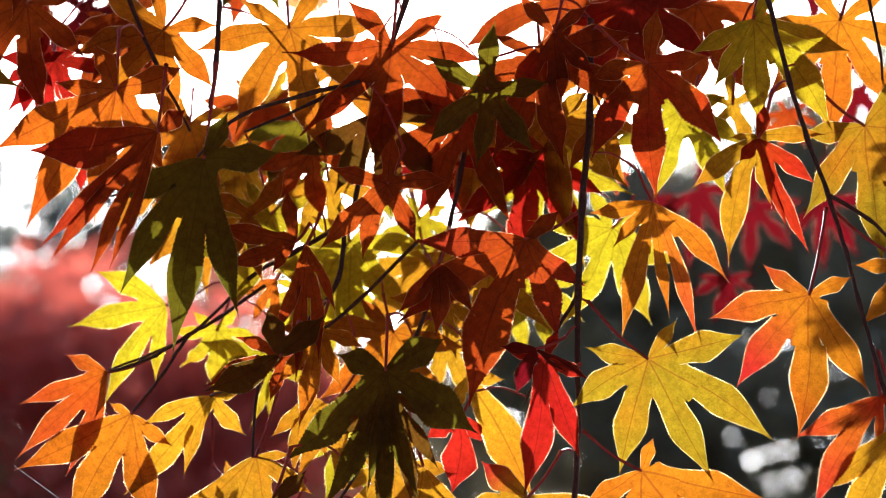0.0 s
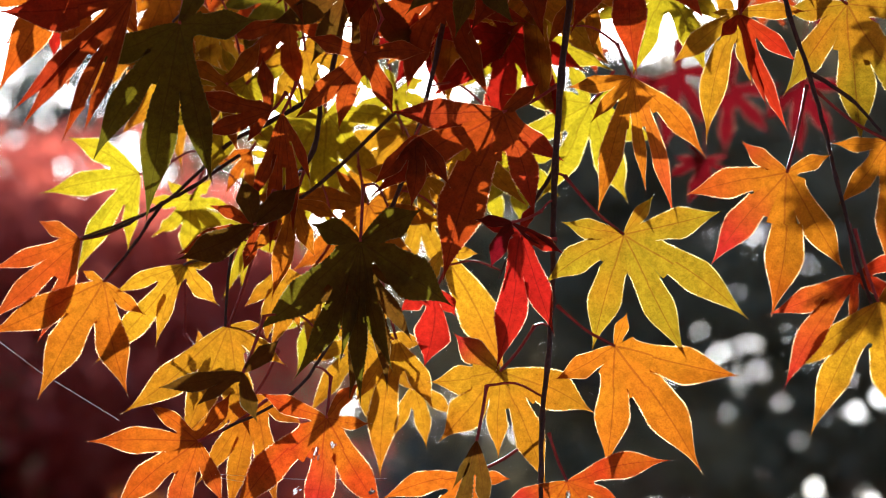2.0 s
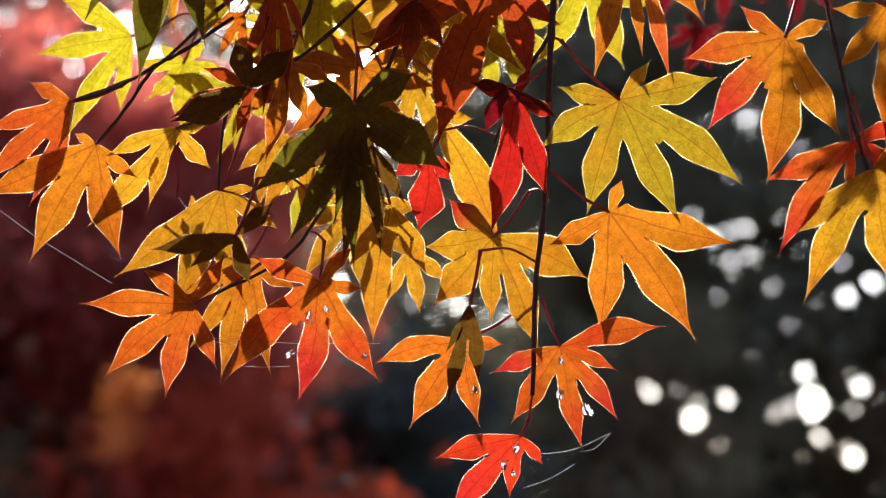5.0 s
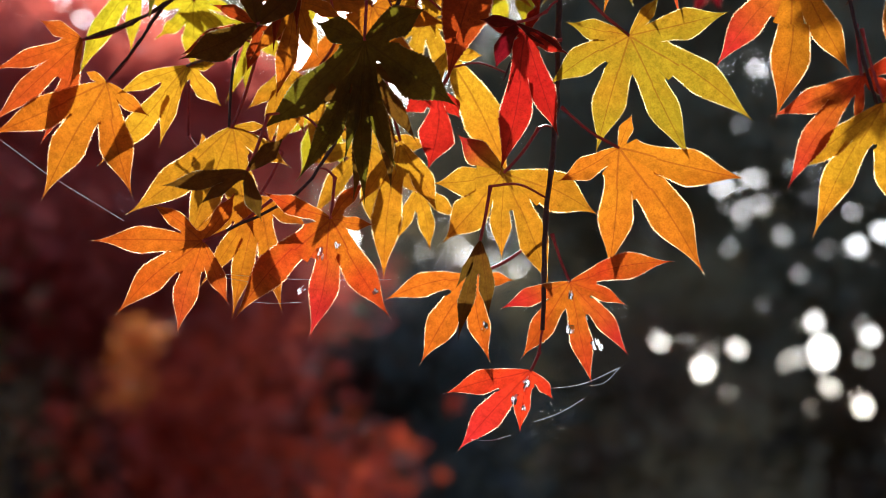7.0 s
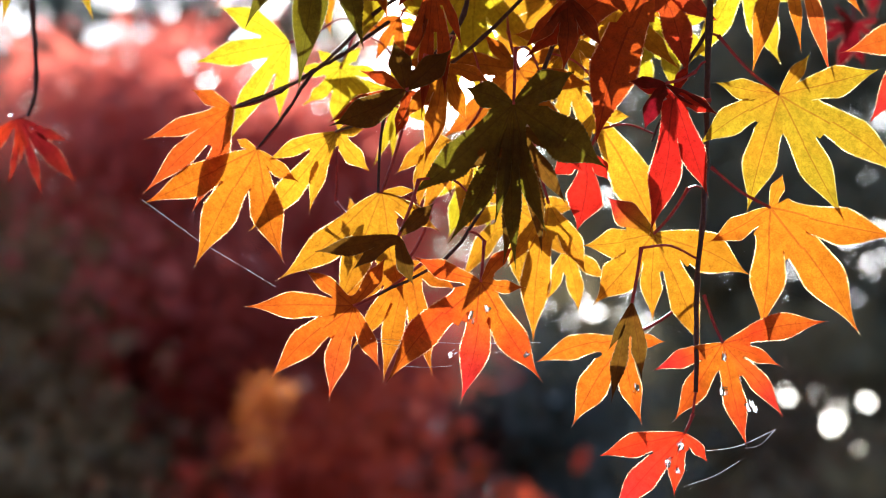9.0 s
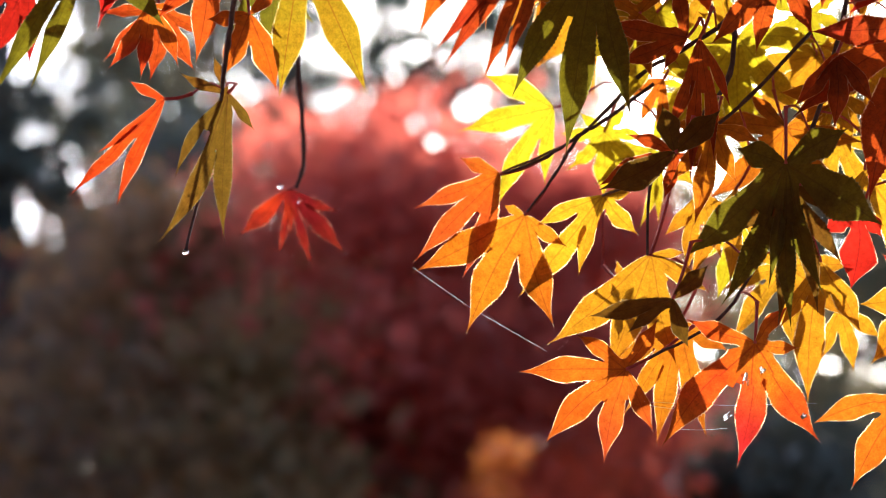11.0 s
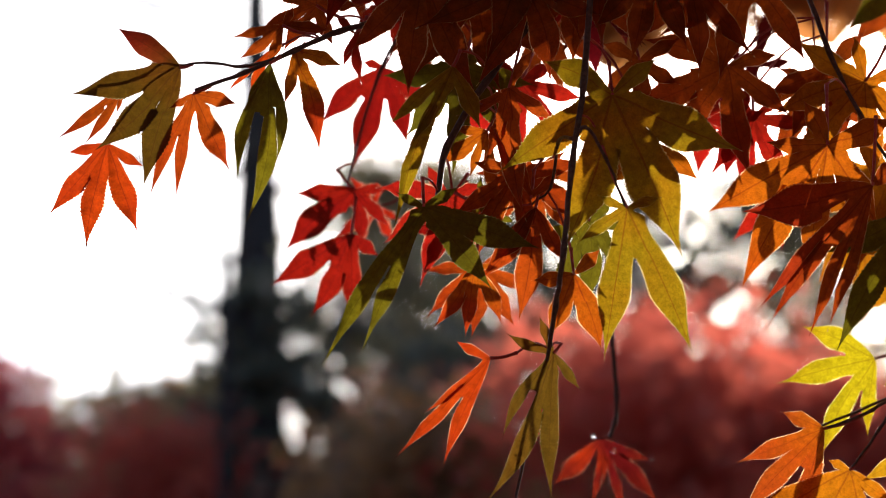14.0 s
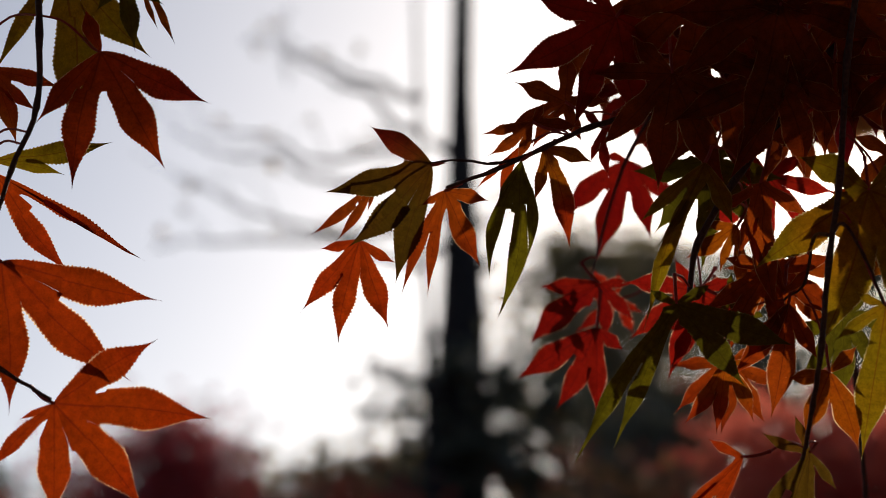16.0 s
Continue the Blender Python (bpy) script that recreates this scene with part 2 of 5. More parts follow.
    nt.links.new(bp.outputs[0], pr.inputs["Normal"])
    nt.links.new(pr.outputs[0], out.inputs["Surface"])
    return m


def thread_material(name="spider_silk"):
    m, nt, out = nodes_of(name)
    pr = nt.nodes.new("ShaderNodeBsdfPrincipled")
    pr.inputs["Base Color"].default_value = (0.85, 0.85, 0.85, 1)
    pr.inputs["Roughness"].default_value = 0.25
    tr = nt.nodes.new("ShaderNodeBsdfTranslucent")
    tr.inputs["Color"].default_value = (0.9, 0.9, 0.9, 1)
    mx = nt.nodes.new("ShaderNodeMixShader")
    nt.links.new(pr.outputs[0], mx.inputs[1])
    nt.links.new(tr.outputs[0], mx.inputs[2])
    nt.links.new(mx.outputs[0], out.inputs["Surface"])
    return m


def water_material():
    m, nt, out = nodes_of("water_drop")
    g = nt.nodes.new("ShaderNodeBsdfGlass")
    g.inputs["IOR"].default_value, g.inputs["Roughness"].default_value = 1.33, 0.0
    nt.links.new(g.outputs[0], out.inputs["Surface"])
    return m


SILK, WATER = thread_material(), water_material()


# ---- mesh helpers ----
def mesh_from(name, verts, faces, material, smooth=True):
    me = bpy.data.meshes.new(name)
    me.from_pydata([tuple(v) for v in verts], [], faces)
    me.materials.append(material)
    if smooth:
        me.polygons.foreach_set("use_smooth", [True] * len(me.polygons))
    me.update()
    return me


def tube(points, radii, sides=6):
    """Verts and faces of a tapered, closed tube along points."""
    pts = [Vector(p) for p in points]
    verts, faces = [], []
    ref = Vector((0.31, 0.17, 0.93)).normalized()
    for i, p in enumerate(pts):
        d = (pts[min(i + 1, len(pts) - 1)] - pts[max(i - 1, 0)]).normalized()
        if abs(d.dot(ref)) > 0.95:
            ref = Vector((0.9, 0.3, 0.1)).normalized()
        a = d.cross(ref).normalized()
        b = d.cross(a)
        for k in range(sides):
            w = 2 * math.pi * k / sides
            verts.append(p + (a * math.cos(w) + b * math.sin(w)) * radii[i])
    for i in range(len(pts) - 1):
        for k in range(sides):
            k2 = (k + 1) % sides
            faces.append((i * sides + k, i * sides + k2, (i + 1) * sides + k2, (i + 1) * sides + k))
    faces.append(tuple(range(sides))[::-1])
    faces.append(tuple((len(pts) - 1) * sides + k for k in range(sides)))
    return verts, faces


def spline(points, steps):
    """Catmull-Rom points through the given ones."""
    p = [Vector(q) for q in points]
    p = [2 * p[0] - p[1]] + p + [2 * p[-1] - p[-2]]
    res = []
    for i in range(1, len(p) - 2):
        for s in range(steps):
            t = s / steps
            res.append(0.5 * (2 * p[i] + (p[i + 1] - p[i - 1]) * t + (2 * p[i - 1] - 5 * p[i] + 4 * p[i + 1] - p[i + 2]) * t * t
                              + (3 * p[i] - p[i - 1] - 3 * p[i + 1] + p[i + 2]) * t ** 3))
    res.append(p[-2])
    return res


def part(name, mesh, parent, label="", m=None):
    ob = new(name, mesh)
    ob.parent = parent
    if m is not None:
        ob.matrix_basis = m
    if label:
        ob["label"] = label
    return ob


# ---- ground ----
gv, gf = [], []
GN = 48
for iy in range(GN + 1):
    for ix in range(GN + 1):
        u, v = (ix / GN - 0.5) * 2, (iy / GN - 0.5) * 2
        gx, gy = 900 * u ** 3, 900 * v ** 3
        far = min(1.0, math.hypot(gx, gy) / 12)
        gv.append((gx, gy, 0.25 * far * noise.noise(Vector((gx * 0.12, gy * 0.12, 0)))))
for iy in range(GN):
    for ix in range(GN):
        i = iy * (GN + 1) + ix
        gf.append((i, i + 1, i + GN + 2, i + GN + 1))
ground = new("ground", mesh_from("ground", gv, gf, ground_material()))
tagged(ground, "brown garden ground covered with fallen leaf litter", "ground", kind="structure")


# ---- trees behind ----
def polar(az, d, z=0.0):
    return Vector((-math.sin(radians(az)) * d, math.cos(radians(az)) * d, z))


def limb_paths(rnd, height, trunk_r, first, count, reach, rise):
    """Trunk and limbs of a broadleaf tree, as (points, radii)."""
    paths = []
    top = [Vector((0, 0, -0.1))]
    for i in range(1, 8):
        f = i / 7
        top.append(Vector((rnd.uniform(-1, 1) * 0.05 * height * f, rnd.uniform(-1, 1) * 0.05 * height * f, height * 0.88 * f)))
    paths.append((top, [trunk_r * (1 - 0.85 * i / 7) for i in range(8)]))
    for k in range(count):
        f = first + (0.95 - first) * k / max(1, count - 1)
        j = min(6, int(f * 7))
        base = top[j].lerp(top[j + 1], f * 7 - j)
        a = k * 2.4 + rnd.uniform(-0.4, 0.4)
        ln = reach * (1.1 - 0.55 * f) * rnd.uniform(0.8, 1.15)
        pts = [base]
        for s in range(1, 5):
            g = s / 4
            pts.append(base + Vector((math.cos(a) * ln * g, math.sin(a) * ln * g, rise * ln * g * (1 - 0.35 * g)))
                       + Vector((rnd.uniform(-1, 1), rnd.uniform(-1, 1), rnd.uniform(-1, 1))) * 0.05 * ln)
        r0 = trunk_r * (1 - 0.8 * f) * 0.55
        paths.append((pts, [r0 * (1 - 0.2 * s) + 0.004 for s in range(5)]))
    return paths


# leaf gaps cut along the camera's line of sight, placed to fit its view: azimuth, height and half width, in degrees
VIEW_GAPS = ((-9.9, 4.1, 0.54), (-9.8, 5.0, 0.26), (-11.2, 2.7, 0.37), (-10.3, 3.1, 0.21), (-11.5, 4.6, 0.31), (-6.1, 4.4, 0.21), (-6.6, 3.6, 0.34), (-7.5, 4.2, 0.22), (-8.3, 3.9, 0.16), (-7.0, 2.7, 0.17), (-6.9, 8.9, 0.12), (-7.7, 9.5, 0.12), (-7.7, 8.3, 0.17), (-8.6, 8.8, 0.12), (-8.8, 7.7, 0.10), (-11.0, 7.2, 0.27), (-11.7, 7.6, 0.27), (-4.6, 5.2, 0.19), (-7.9, 10.9, 0.08), (12.5, 5.2, 0.07), (11.8, 5.1, 0.10), (11.2, 4.7, 0.07), (23.6, 14.5, 0.26), (24.5, 14.2, 0.22), (24.0, 13.0, 0.26), (23.0, 11.7, 0.39), (13.5, 15.2, 0.17), (12.9, 13.9, 0.13), (11.4, 14.3, 0.17), (14.8, 15.5, 0.14))
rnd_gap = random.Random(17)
SMALL_GAPS = [(a + rnd_gap.gauss(0, 0.75), e + rnd_gap.gauss(0, 0.55), rnd_gap.uniform(0.07, 0.16)) for a, e, r in VIEW_GAPS if r > 0.11 for _ in range(9 if a < 0 else 5)]
VIEW_RAYS = [(Vector((-math.sin(radians(a)) * math.cos(radians(e)), math.cos(radians(a)) * math.cos(radians(e)), math.sin(radians(e)))), math.cos(radians(r))) for a, e, r in VIEW_GAPS + tuple(SMALL_GAPS)]


def in_view_gap(p):
    # directions are taken from the camera's place
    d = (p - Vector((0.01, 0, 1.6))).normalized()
    return any(d.dot(ray) > c for ray, c in VIEW_RAYS)


def leaf_cloud(rnd, centres, per, spread, size, flat=0.6, origin=None):
    """Small four-cornered leaves strewn about the given centres; with an origin, none in the gaps cut for the camera's
    view.
    """
    verts, faces = [], []
    for c, s in centres:
        for _ in range(per):
            p = c + Vector((rnd.gauss(0, 1), rnd.gauss(0, 1), rnd.gauss(0, flat))) * spread * s
            if origin is not None and in_view_gap(p + origin):
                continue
            n = Vector((rnd.gauss(0, 1), rnd.gauss(0, 1), rnd.gauss(0.6, 1))).normalized()
            a = n.orthogonal().normalized()
            a.rotate(Matrix.Rotation(rnd.uniform(0, 6.28), 3, n))
            b = n.cross(a)
            w = size * rnd.uniform(0.6, 1.25)
            i = len(verts)
            verts += [p - a * w, p - b * w * 0.55 - n * 0.1 * w, p + a * w, p + b * w * 0.55 - n * 0.1 * w]
            faces.append((i, i + 1, i + 2, i + 3))
    return verts, faces


def broadleaf_tree(place, seed, height, radius, colour, label, clumps=70, per=60, size=0.06, spread=0.3, low=0.25, bark=TRUNK, trunk=0.09, name="maple_tree", category="tree"):
    rnd = random.Random(seed)
    root = new(name)
    root.location = place
    tagged(root, label, category)
    paths = limb_paths(rnd, height, trunk, low * 0.8, 9, radius, 0.55)
    tv, tf = tube(spline(paths[0][0], 2), np.interp(np.linspace(0, 1, 15), np.linspace(0, 1, 8), paths[0][1]), 8)
    part("trunk", mesh_from("trunk", tv, tf, bark), root)
    for pts, rad in paths[1:]:
        v, f = tube(pts, rad, 5)
        part("limb", mesh_from("limb", v, f, bark), root)
    centres = []
    while len(centres) < clumps:
        a, rr, zz = rnd.uniform(0, 6.283), math.sqrt(rnd.random()), rnd.random()
        z = low + (1 - low) * zz
        env = math.sin(math.pi * min(1.0, 0.18 + 0.82 * zz)) ** 0.6
        lump = 0.72 + 0.45 * noise.noise(Vector((math.cos(a) * 1.7, math.sin(a) * 1.7, z * 3.0 + seed)))
        r = radius * rr * env * lump * 1.15
        centres.append((Vector((math.cos(a) * r, math.sin(a) * r, height * z)), rnd.uniform(0.6, 1.2)))
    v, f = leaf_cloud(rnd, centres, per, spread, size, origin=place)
    part("crown", mesh_from("crown", v, f, CROWN[colour], False), root)
    return root


broadleaf_tree(polar(13.5, 10.0), 3, 4.0, 1.5, "red", "red Japanese maple with a rounded dense crown", 95, 80, 0.062, 0.26, 0.6)
broadleaf_tree(polar(8.5, 10.6), 4, 3.8, 1.0, "red", "slighter red Japanese maple beside a larger one", 85, 75, 0.062, 0.25, 0.6, trunk=0.06)
broadleaf_tree(polar(7.4, 8.8), 5, 2.2, 0.85, "rust", "low rust-orange maple bush with arching limbs", 46, 55, 0.05, 0.2, 0.45, trunk=0.04)
broadleaf_tree(polar(19.5, 14.0), 7, 4.8, 1.2, "needle", "dark green tree at the wood's edge", 60, 60, 0.08, 0.28, 0.4)
broadleaf_tree(polar(34.0, 15.0), 8, 4.6, 1.7, "wine", "dark wine-red maple at the wood's edge", 150, 80, 0.07, 0.3, 0.1)
broadleaf_tree(polar(29.0, 17.0), 9, 4.9, 1.5, "green", "dark green garden tree beside the maples", 80, 75, 0.07, 0.3, 0.3)
broadleaf_tree(polar(22.5, 16.5), 10, 5.0, 1.3, "red", "dull red maple behind the pine", 60, 80, 0.07, 0.3, 0.2)
# shrubs added to fill the dark shaded space under the maples
for az, d, h, r, sd in ((2.5, 12.0, 2.6, 1.1, 81), (8.0, 12.5, 3.2, 1.2, 82), (13.0, 12.2, 3.4, 1.2, 83), (17.5, 12.6, 3.6, 1.2, 84), (21.5, 13.5, 3.9, 1.1, 85), (26.0, 18.0, 4.6, 1.5, 86), (31.0, 19.0, 4.8, 1.6, 87)):
    broadleaf_tree(polar(az, d), sd, h, r, "red" if sd == 82 else "needle" if sd == 81 else "umber", "dense shrub added to fill the shaded understory", 100, 80, 0.075, 0.28, 0.05, trunk=0.05, name="shrub", category="shrub")
broadleaf_tree(polar(28.3, 14.0), 11, 4.2, 0.8, "red", "small red maple among dark trees", 40, 60, 0.06, 0.2, 0.55, trunk=0.05)
broadleaf_tree(polar(20.5, 9.6), 12, 3.45, 0.9, "bracken", "brown and orange shrub below the red maple", 90, 70, 0.05, 0.2, 0.3, trunk=0.05, name="shrub", category="shrub")
broadleaf_tree(polar(17.0, 9.2), 13, 2.9, 0.7, "ochre", "ochre-green shrub below the red maple", 60, 70, 0.05, 0.2, 0.3, trunk=0.05, name="shrub", category="shrub")
for az, d, h, r, n, sd in ((-16, 17, 7.0, 1.9, 110, 21), (-12, 20, 8.5, 1.9, 150, 22), (-8, 17.5, 7.7, 1.9, 150, 23), (-12.5, 18.5, 8.6, 1.9, 140, 29), (-4, 19, 7.5, 2.0, 150, 24), (-4.8, 21.5, 8.0, 1.8, 160, 30), (-0.5, 18, 7.0, 1.8, 140, 25), (-14, 22, 8.2, 2.0, 110, 26), (-10, 23, 9.3, 2.2, 120, 27), (-6, 24, 8.8, 2.2, 110, 28),
                           (22.0, 20, 8.2, 1.7, 110, 41), (19.8, 22, 8.8, 1.7, 110, 51), (3.5, 22, 8.6, 2.0, 110, 43), (13.5, 23, 9.3, 1.9, 110, 44), (10.6, 24, 9.6, 1.7, 95, 52), (8.5, 24, 9.2, 2.0, 110, 45), (31.5, 24, 6.0, 1.9, 70, 46),
                           (36, 24, 5.7, 1.8, 70, 47), (40, 23, 5.5, 1.8, 70, 48), (27.5, 23, 6.5, 1.8, 80, 49), (17.0, 23, 9.2, 1.9, 120, 50)):
    broadleaf_tree(polar(az, d), sd, h, r, "green" if sd % 2 else "needle", "dark evergreen garden tree, crown gaps cut for the camera's view", n, 80, 0.09, 0.3, 0.1, trunk=0.12, name="evergreen_tree")
for az, d, h, r, sd in ((-5.5, 15, 3.0, 0.9, 35), (-11.5, 16.5, 3.0, 0.9, 36)):
    broadleaf_tree(polar(az, d), sd, h, r, "bracken", "bronze-brown shrub among dark trees", 40, 60, 0.06, 0.24, 0.3, trunk=0.05, name="shrub", category="shrub")
broadleaf_tree(polar(-6.2, 16.2), 37, 3.5, 1.1, "ochre", "olive-brown garden tree in soft light", 36, 50, 0.06, 0.24, 0.7, trunk=0.06)
for az, d, h, r, sd in ((-7.5, 14, 2.2, 1.0, 32), (-1, 15, 2.6, 1.1, 33)):
    broadleaf_tree(polar(az, d), sd, h, r, "ochre", "brownish ochre shrub in the shade", 30, 45, 0.06, 0.25, 0.1, trunk=0.04, name="shrub", category="shrub")
# sapling stands in for a glowing sunlit patch, placed to fit the view
broadleaf_tree(polar(10.1, 5.6), 14, 2.02, 0.06, "ember", "small orange maple sapling added for a sunlit patch", 5, 44, 0.02, 0.035, 0.9, trunk=0.012)


def tall_pine():
    """A straight dark trunk with broken side stubs and a little foliage low on one side."""
    rnd = random.Random(61)
    root = new("pine_tree")
    root.location = polar(24.3, 15.0)
    tagged(root, "tall dark pine trunk with broken stubs", "tree")
    lean = Vector((-0.075, 0, 1)).normalized()
    pts = [lean * (i * 1.0) + Vector((rnd.uniform(-1, 1), rnd.uniform(-1, 1), 0)) * 0.02 for i in range(14)]
    pts[0].z -= 0.2
    v, f = tube(pts, [0.31, 0.30, 0.29, 0.28, 0.27, 0.25, 0.20, 0.14, 0.10, 0.085, 0.08, 0.07, 0.06, 0.05], 10)
    part("trunk", mesh_from("trunk", v, f, TRUNK), root)
    for z, a, ln in ((4.9, 2.8, 0.7), (4.4, 3.4, 0.9), (5.2, 0.4, 0.6), (3.8, 0.2, 0.9), (5.7, 2.9, 0.4), (3.2, 3.0, 0.5), (6.3, 0.3, 0.3), (7.4, 2.8, 0.35)):
        b = lean * z
        d = Vector((math.cos(a), math.sin(a) * 0.4, 0.35))
        q = [b, b + d * ln * 0.5, b + d * ln + Vector((0, 0, 0.08))]
        v, f = tube(q, [0.075, 0.05, 0.03], 6)
        part("stub", mesh_from("stub", v, f, TRUNK), root)
    cs = [(lean * rnd.uniform(2.6, 5.6) + Vector((rnd.uniform(-0.45, 0.9), rnd.uniform(-0.5, 0.5), 0)), rnd.uniform(0.5, 1.0)) for _ in range(75)]
    v, f = leaf_cloud(rnd, cs, 40, 0.2, 0.08)
    part("crown", mesh_from("crown", v, f, CROWN["needle"], False), root)


def bare_tree():
    """A slender tree that has lost its leaves, with long crooked limbs."""
    rnd = random.Random(71)
    root = new("bare_tree")
    root.location = polar(24.5, 13.2)
    tagged(root, "slender bare tree with crooked leafless limbs", "tree")
    pts = [Vector((-0.09 * i + rnd.uniform(-0.03, 0.03), rnd.uniform(-0.03, 0.03), i * 0.8 - 0.1)) for i in range(12)]
    v, f = tube(pts, [0.07 - 0.0055 * i for i in range(12)], 7)
    part("trunk", mesh_from("trunk", v, f, TRUNK), root)
    rest = []
    for z, a, ln, up in ((6.1, 3.0, 2.6, 0.06), (5.8, 3.3, 2.2, 0.35), (6.7, 3.1, 1.9, 0.18), (6.4, 2.9, 2.6, 0.3), (5.9, 0.2, 1.2, 0.5), (6.9, 3.2, 1.6, 0.6), (7.2, 3.2, 1.3, 0.4)):
        b = Vector((-0.09 * z / 0.8, 0, z))
        q = [b]
        for s in range(1, 8):
            g = s / 7
            q.append(b + Vector((math.cos(a) * ln * g, math.sin(a) * ln * g * 0.5, up * ln * g)) + Vector((rnd.uniform(-1, 1), rnd.uniform(-1, 1), rnd.uniform(-1, 1))) * 0.09)
        v, f = tube(q, [0.036 - 0.004 * s for s in range(8)], 5)
        lm = part("limb", mesh_from("limb", v, f, TRUNK), root)
        for k in range(7):
            p = q[1 + k % 7]
            t = [p, p + Vector((rnd.uniform(-0.25, 0.1), rnd.uniform(-0.2, 0.2), rnd.uniform(-0.2, 0.28)))]
            t.append(t[1] + Vector((rnd.uniform(-0.3, 0.05), rnd.uniform(-0.2, 0.2), rnd.uniform(-0.12, 0.22))))
            v, f = tube(t, [0.009, 0.006, 0.003], 4)
            part("twig", mesh_from("twig", v, f, TRUNK), lm)
            if k % 2 == 0:
                rest.append((t[2], 1.0))
    v, f = leaf_cloud(rnd, rest, 3, 0.035, 0.05)
    part("withered_leaves", mesh_from("withered_leaves", v, f, CROWN["ochre"], False), root)


tall_pine()
bare_tree()

# far wood all round, thinned where sky has to show in the camera's view
rnd_far = random.Random(91)
far_c = []
for k in range(2600):
    az = rnd_far.uniform(0, 360)
    d = rnd_far.uniform(34, 48)
    gap = 342 < az < 357 and k % 16
    if gap and k % 6:
        continue
    if 18 < az < 44 and k % 5:
        continue
    top = 8.5 + 3.0 * noise.noise(Vector((math.cos(radians(az)) * 9, math.sin(radians(az)) * 9, 2.0)))
    far_c.append((polar(az, d, rnd_far.uniform(0.2, 4.0 if gap else top)), rnd_far.uniform(0.7, 1.3)))
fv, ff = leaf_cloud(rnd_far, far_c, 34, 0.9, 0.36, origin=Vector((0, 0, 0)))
far_wood = new("far_wood", mesh_from("far_wood", fv, ff, CROWN["green"], False))
tagged(far_wood, "distant dark woodland closing the garden", "woodland", kind="stuff")


def unseen_maple():
    """The maple that the sprays hang from, out of view: trunk behind, limbs, and a dense crown added to keep skylight
    off the leaves.
    """
    rnd = random.Random(101)
    root = new("maple_tree")
    root.location = (0.9, -1.7, 0)
    tagged(root, "unseen Japanese maple, crown overhead added to block skylight", "tree")
    top = [Vector((0, 0, -0.1)), Vector((0.03, 0.05, 0.7)), Vector((-0.05, 0.1, 1.4)), Vector((-0.02, 0.2, 2.1)), Vector((0.1, 0.15, 3.0)), Vector((0.05, 0.2, 4.2))]
    v, f = tube(spline(top, 4), np.linspace(0.17, 0.05, 21), 12)
    part("trunk", mesh_from("trunk", v, f, GREYBARK), root)
    shift = Vector(root.location)
    for pts in (((0, 0.15, 1.9), (-0.25, 0.8, 2.25), (-0.5, 1.6, 2.36), (-0.85, 2.25, 2.36), (-1.05, 2.36, 2.28)),
                ((0, 0.15, 2.1), (0.1, 0.9, 2.4), (-0.2, 1.7, 2.38), (-0.55, 2.3, 2.34), (-0.9, 2.5, 2.3), (-1.3, 2.46, 2.26), (-1.6, 2.35, 2.2)),
                ((0, 0.18, 2.4), (-0.5, 1.3, 2.9), (-1.0, 2.6, 2.95), (-1.4, 3.9, 2.95), (-1.5, 4.5, 2.8)),
                ((0, 0.18, 2.3), (-0.8, 0.5, 2.8), (-1.9, 0.9, 3.0), (-2.6, 1.4, 3.1)),
                ((0, 0.18, 2.5), (0.9, 0.6, 2.9), (1.8, 1.2, 3.1)), ((0.05, 0.15, 2.8), (0.3, -0.8, 3.2), (0.5, -1.7, 3.4)), ((0.05, 0.15, 2.6), (-0.9, -0.5, 3.1), (-1.7, -1.0, 3.2))):
        v, f = tube(spline(pts, 4), np.linspace(0.045, 0.006, 4 * (len(pts) - 1) + 1), 7)
        part("limb", mesh_from("limb", v, f, GREYBARK), root)
    cs = []
    while len(cs) < 420:
        p = Vector((rnd.uniform(-3.2, 2.6), rnd.uniform(-3.4, 2.2), rnd.uniform(2.3, 4.8)))
        w = p + shift
        if w.z < 2.62 + 0.55 * max(0.0, w.y + 0.3) or (p.x / 3.3) ** 2 + ((p.y + 0.5) / 3.0) ** 2 + ((p.z - 2.6) / 2.3) ** 2 > 1:
            continue
        cs.append((p, rnd.uniform(0.7, 1.2)))
    # unseen front of the crown, added over the sprays to deepen their shade
    while len(cs) < 980:
        w = Vector((rnd.uniform(-4.6, 4.6), rnd.uniform(-0.6, 4.2), rnd.uniform(2.3, 5.6)))
        if w.z < 2.22 + 0.62 * max(0.0, w.y - 0.5) or (w.x / 4.8) ** 2 + ((w.y + 0.5) / 4.8) ** 2 + ((w.z - 2.4) / 3.3) ** 2 > 1:
            continue
        cs.append((w - shift, rnd.uniform(0.8, 1.3)))
    # unseen leaf mass added sunward, high up, to shade the left sprays
    for _ in range(36):
        y = rnd.uniform(2.2, 2.9)
        x = rnd.uniform(-0.75, -0.2)
        cs.append((Vector((x, y, rnd.uniform(1.91, 2.4) + 0.439 * (y - 0.65))) - shift, 0.3))
    # unseen leaves added to join that mass to the crown
    for k in range(60):
        g = rnd.random()
        cs.append((Vector((-0.55 - 0.8 * g, 1.5 + 2.4 * g, 3.0)) + Vector((rnd.gauss(0, 0.2), rnd.gauss(0, 0.15), abs(rnd.gauss(0.05, 0.15)))), 0.7))
    v, f = leaf_cloud(rnd, cs, 60, 0.16, 0.055)
    part("crown", mesh_from("crown", v, f, CROWN["orange"], False), root)


unseen_maple()


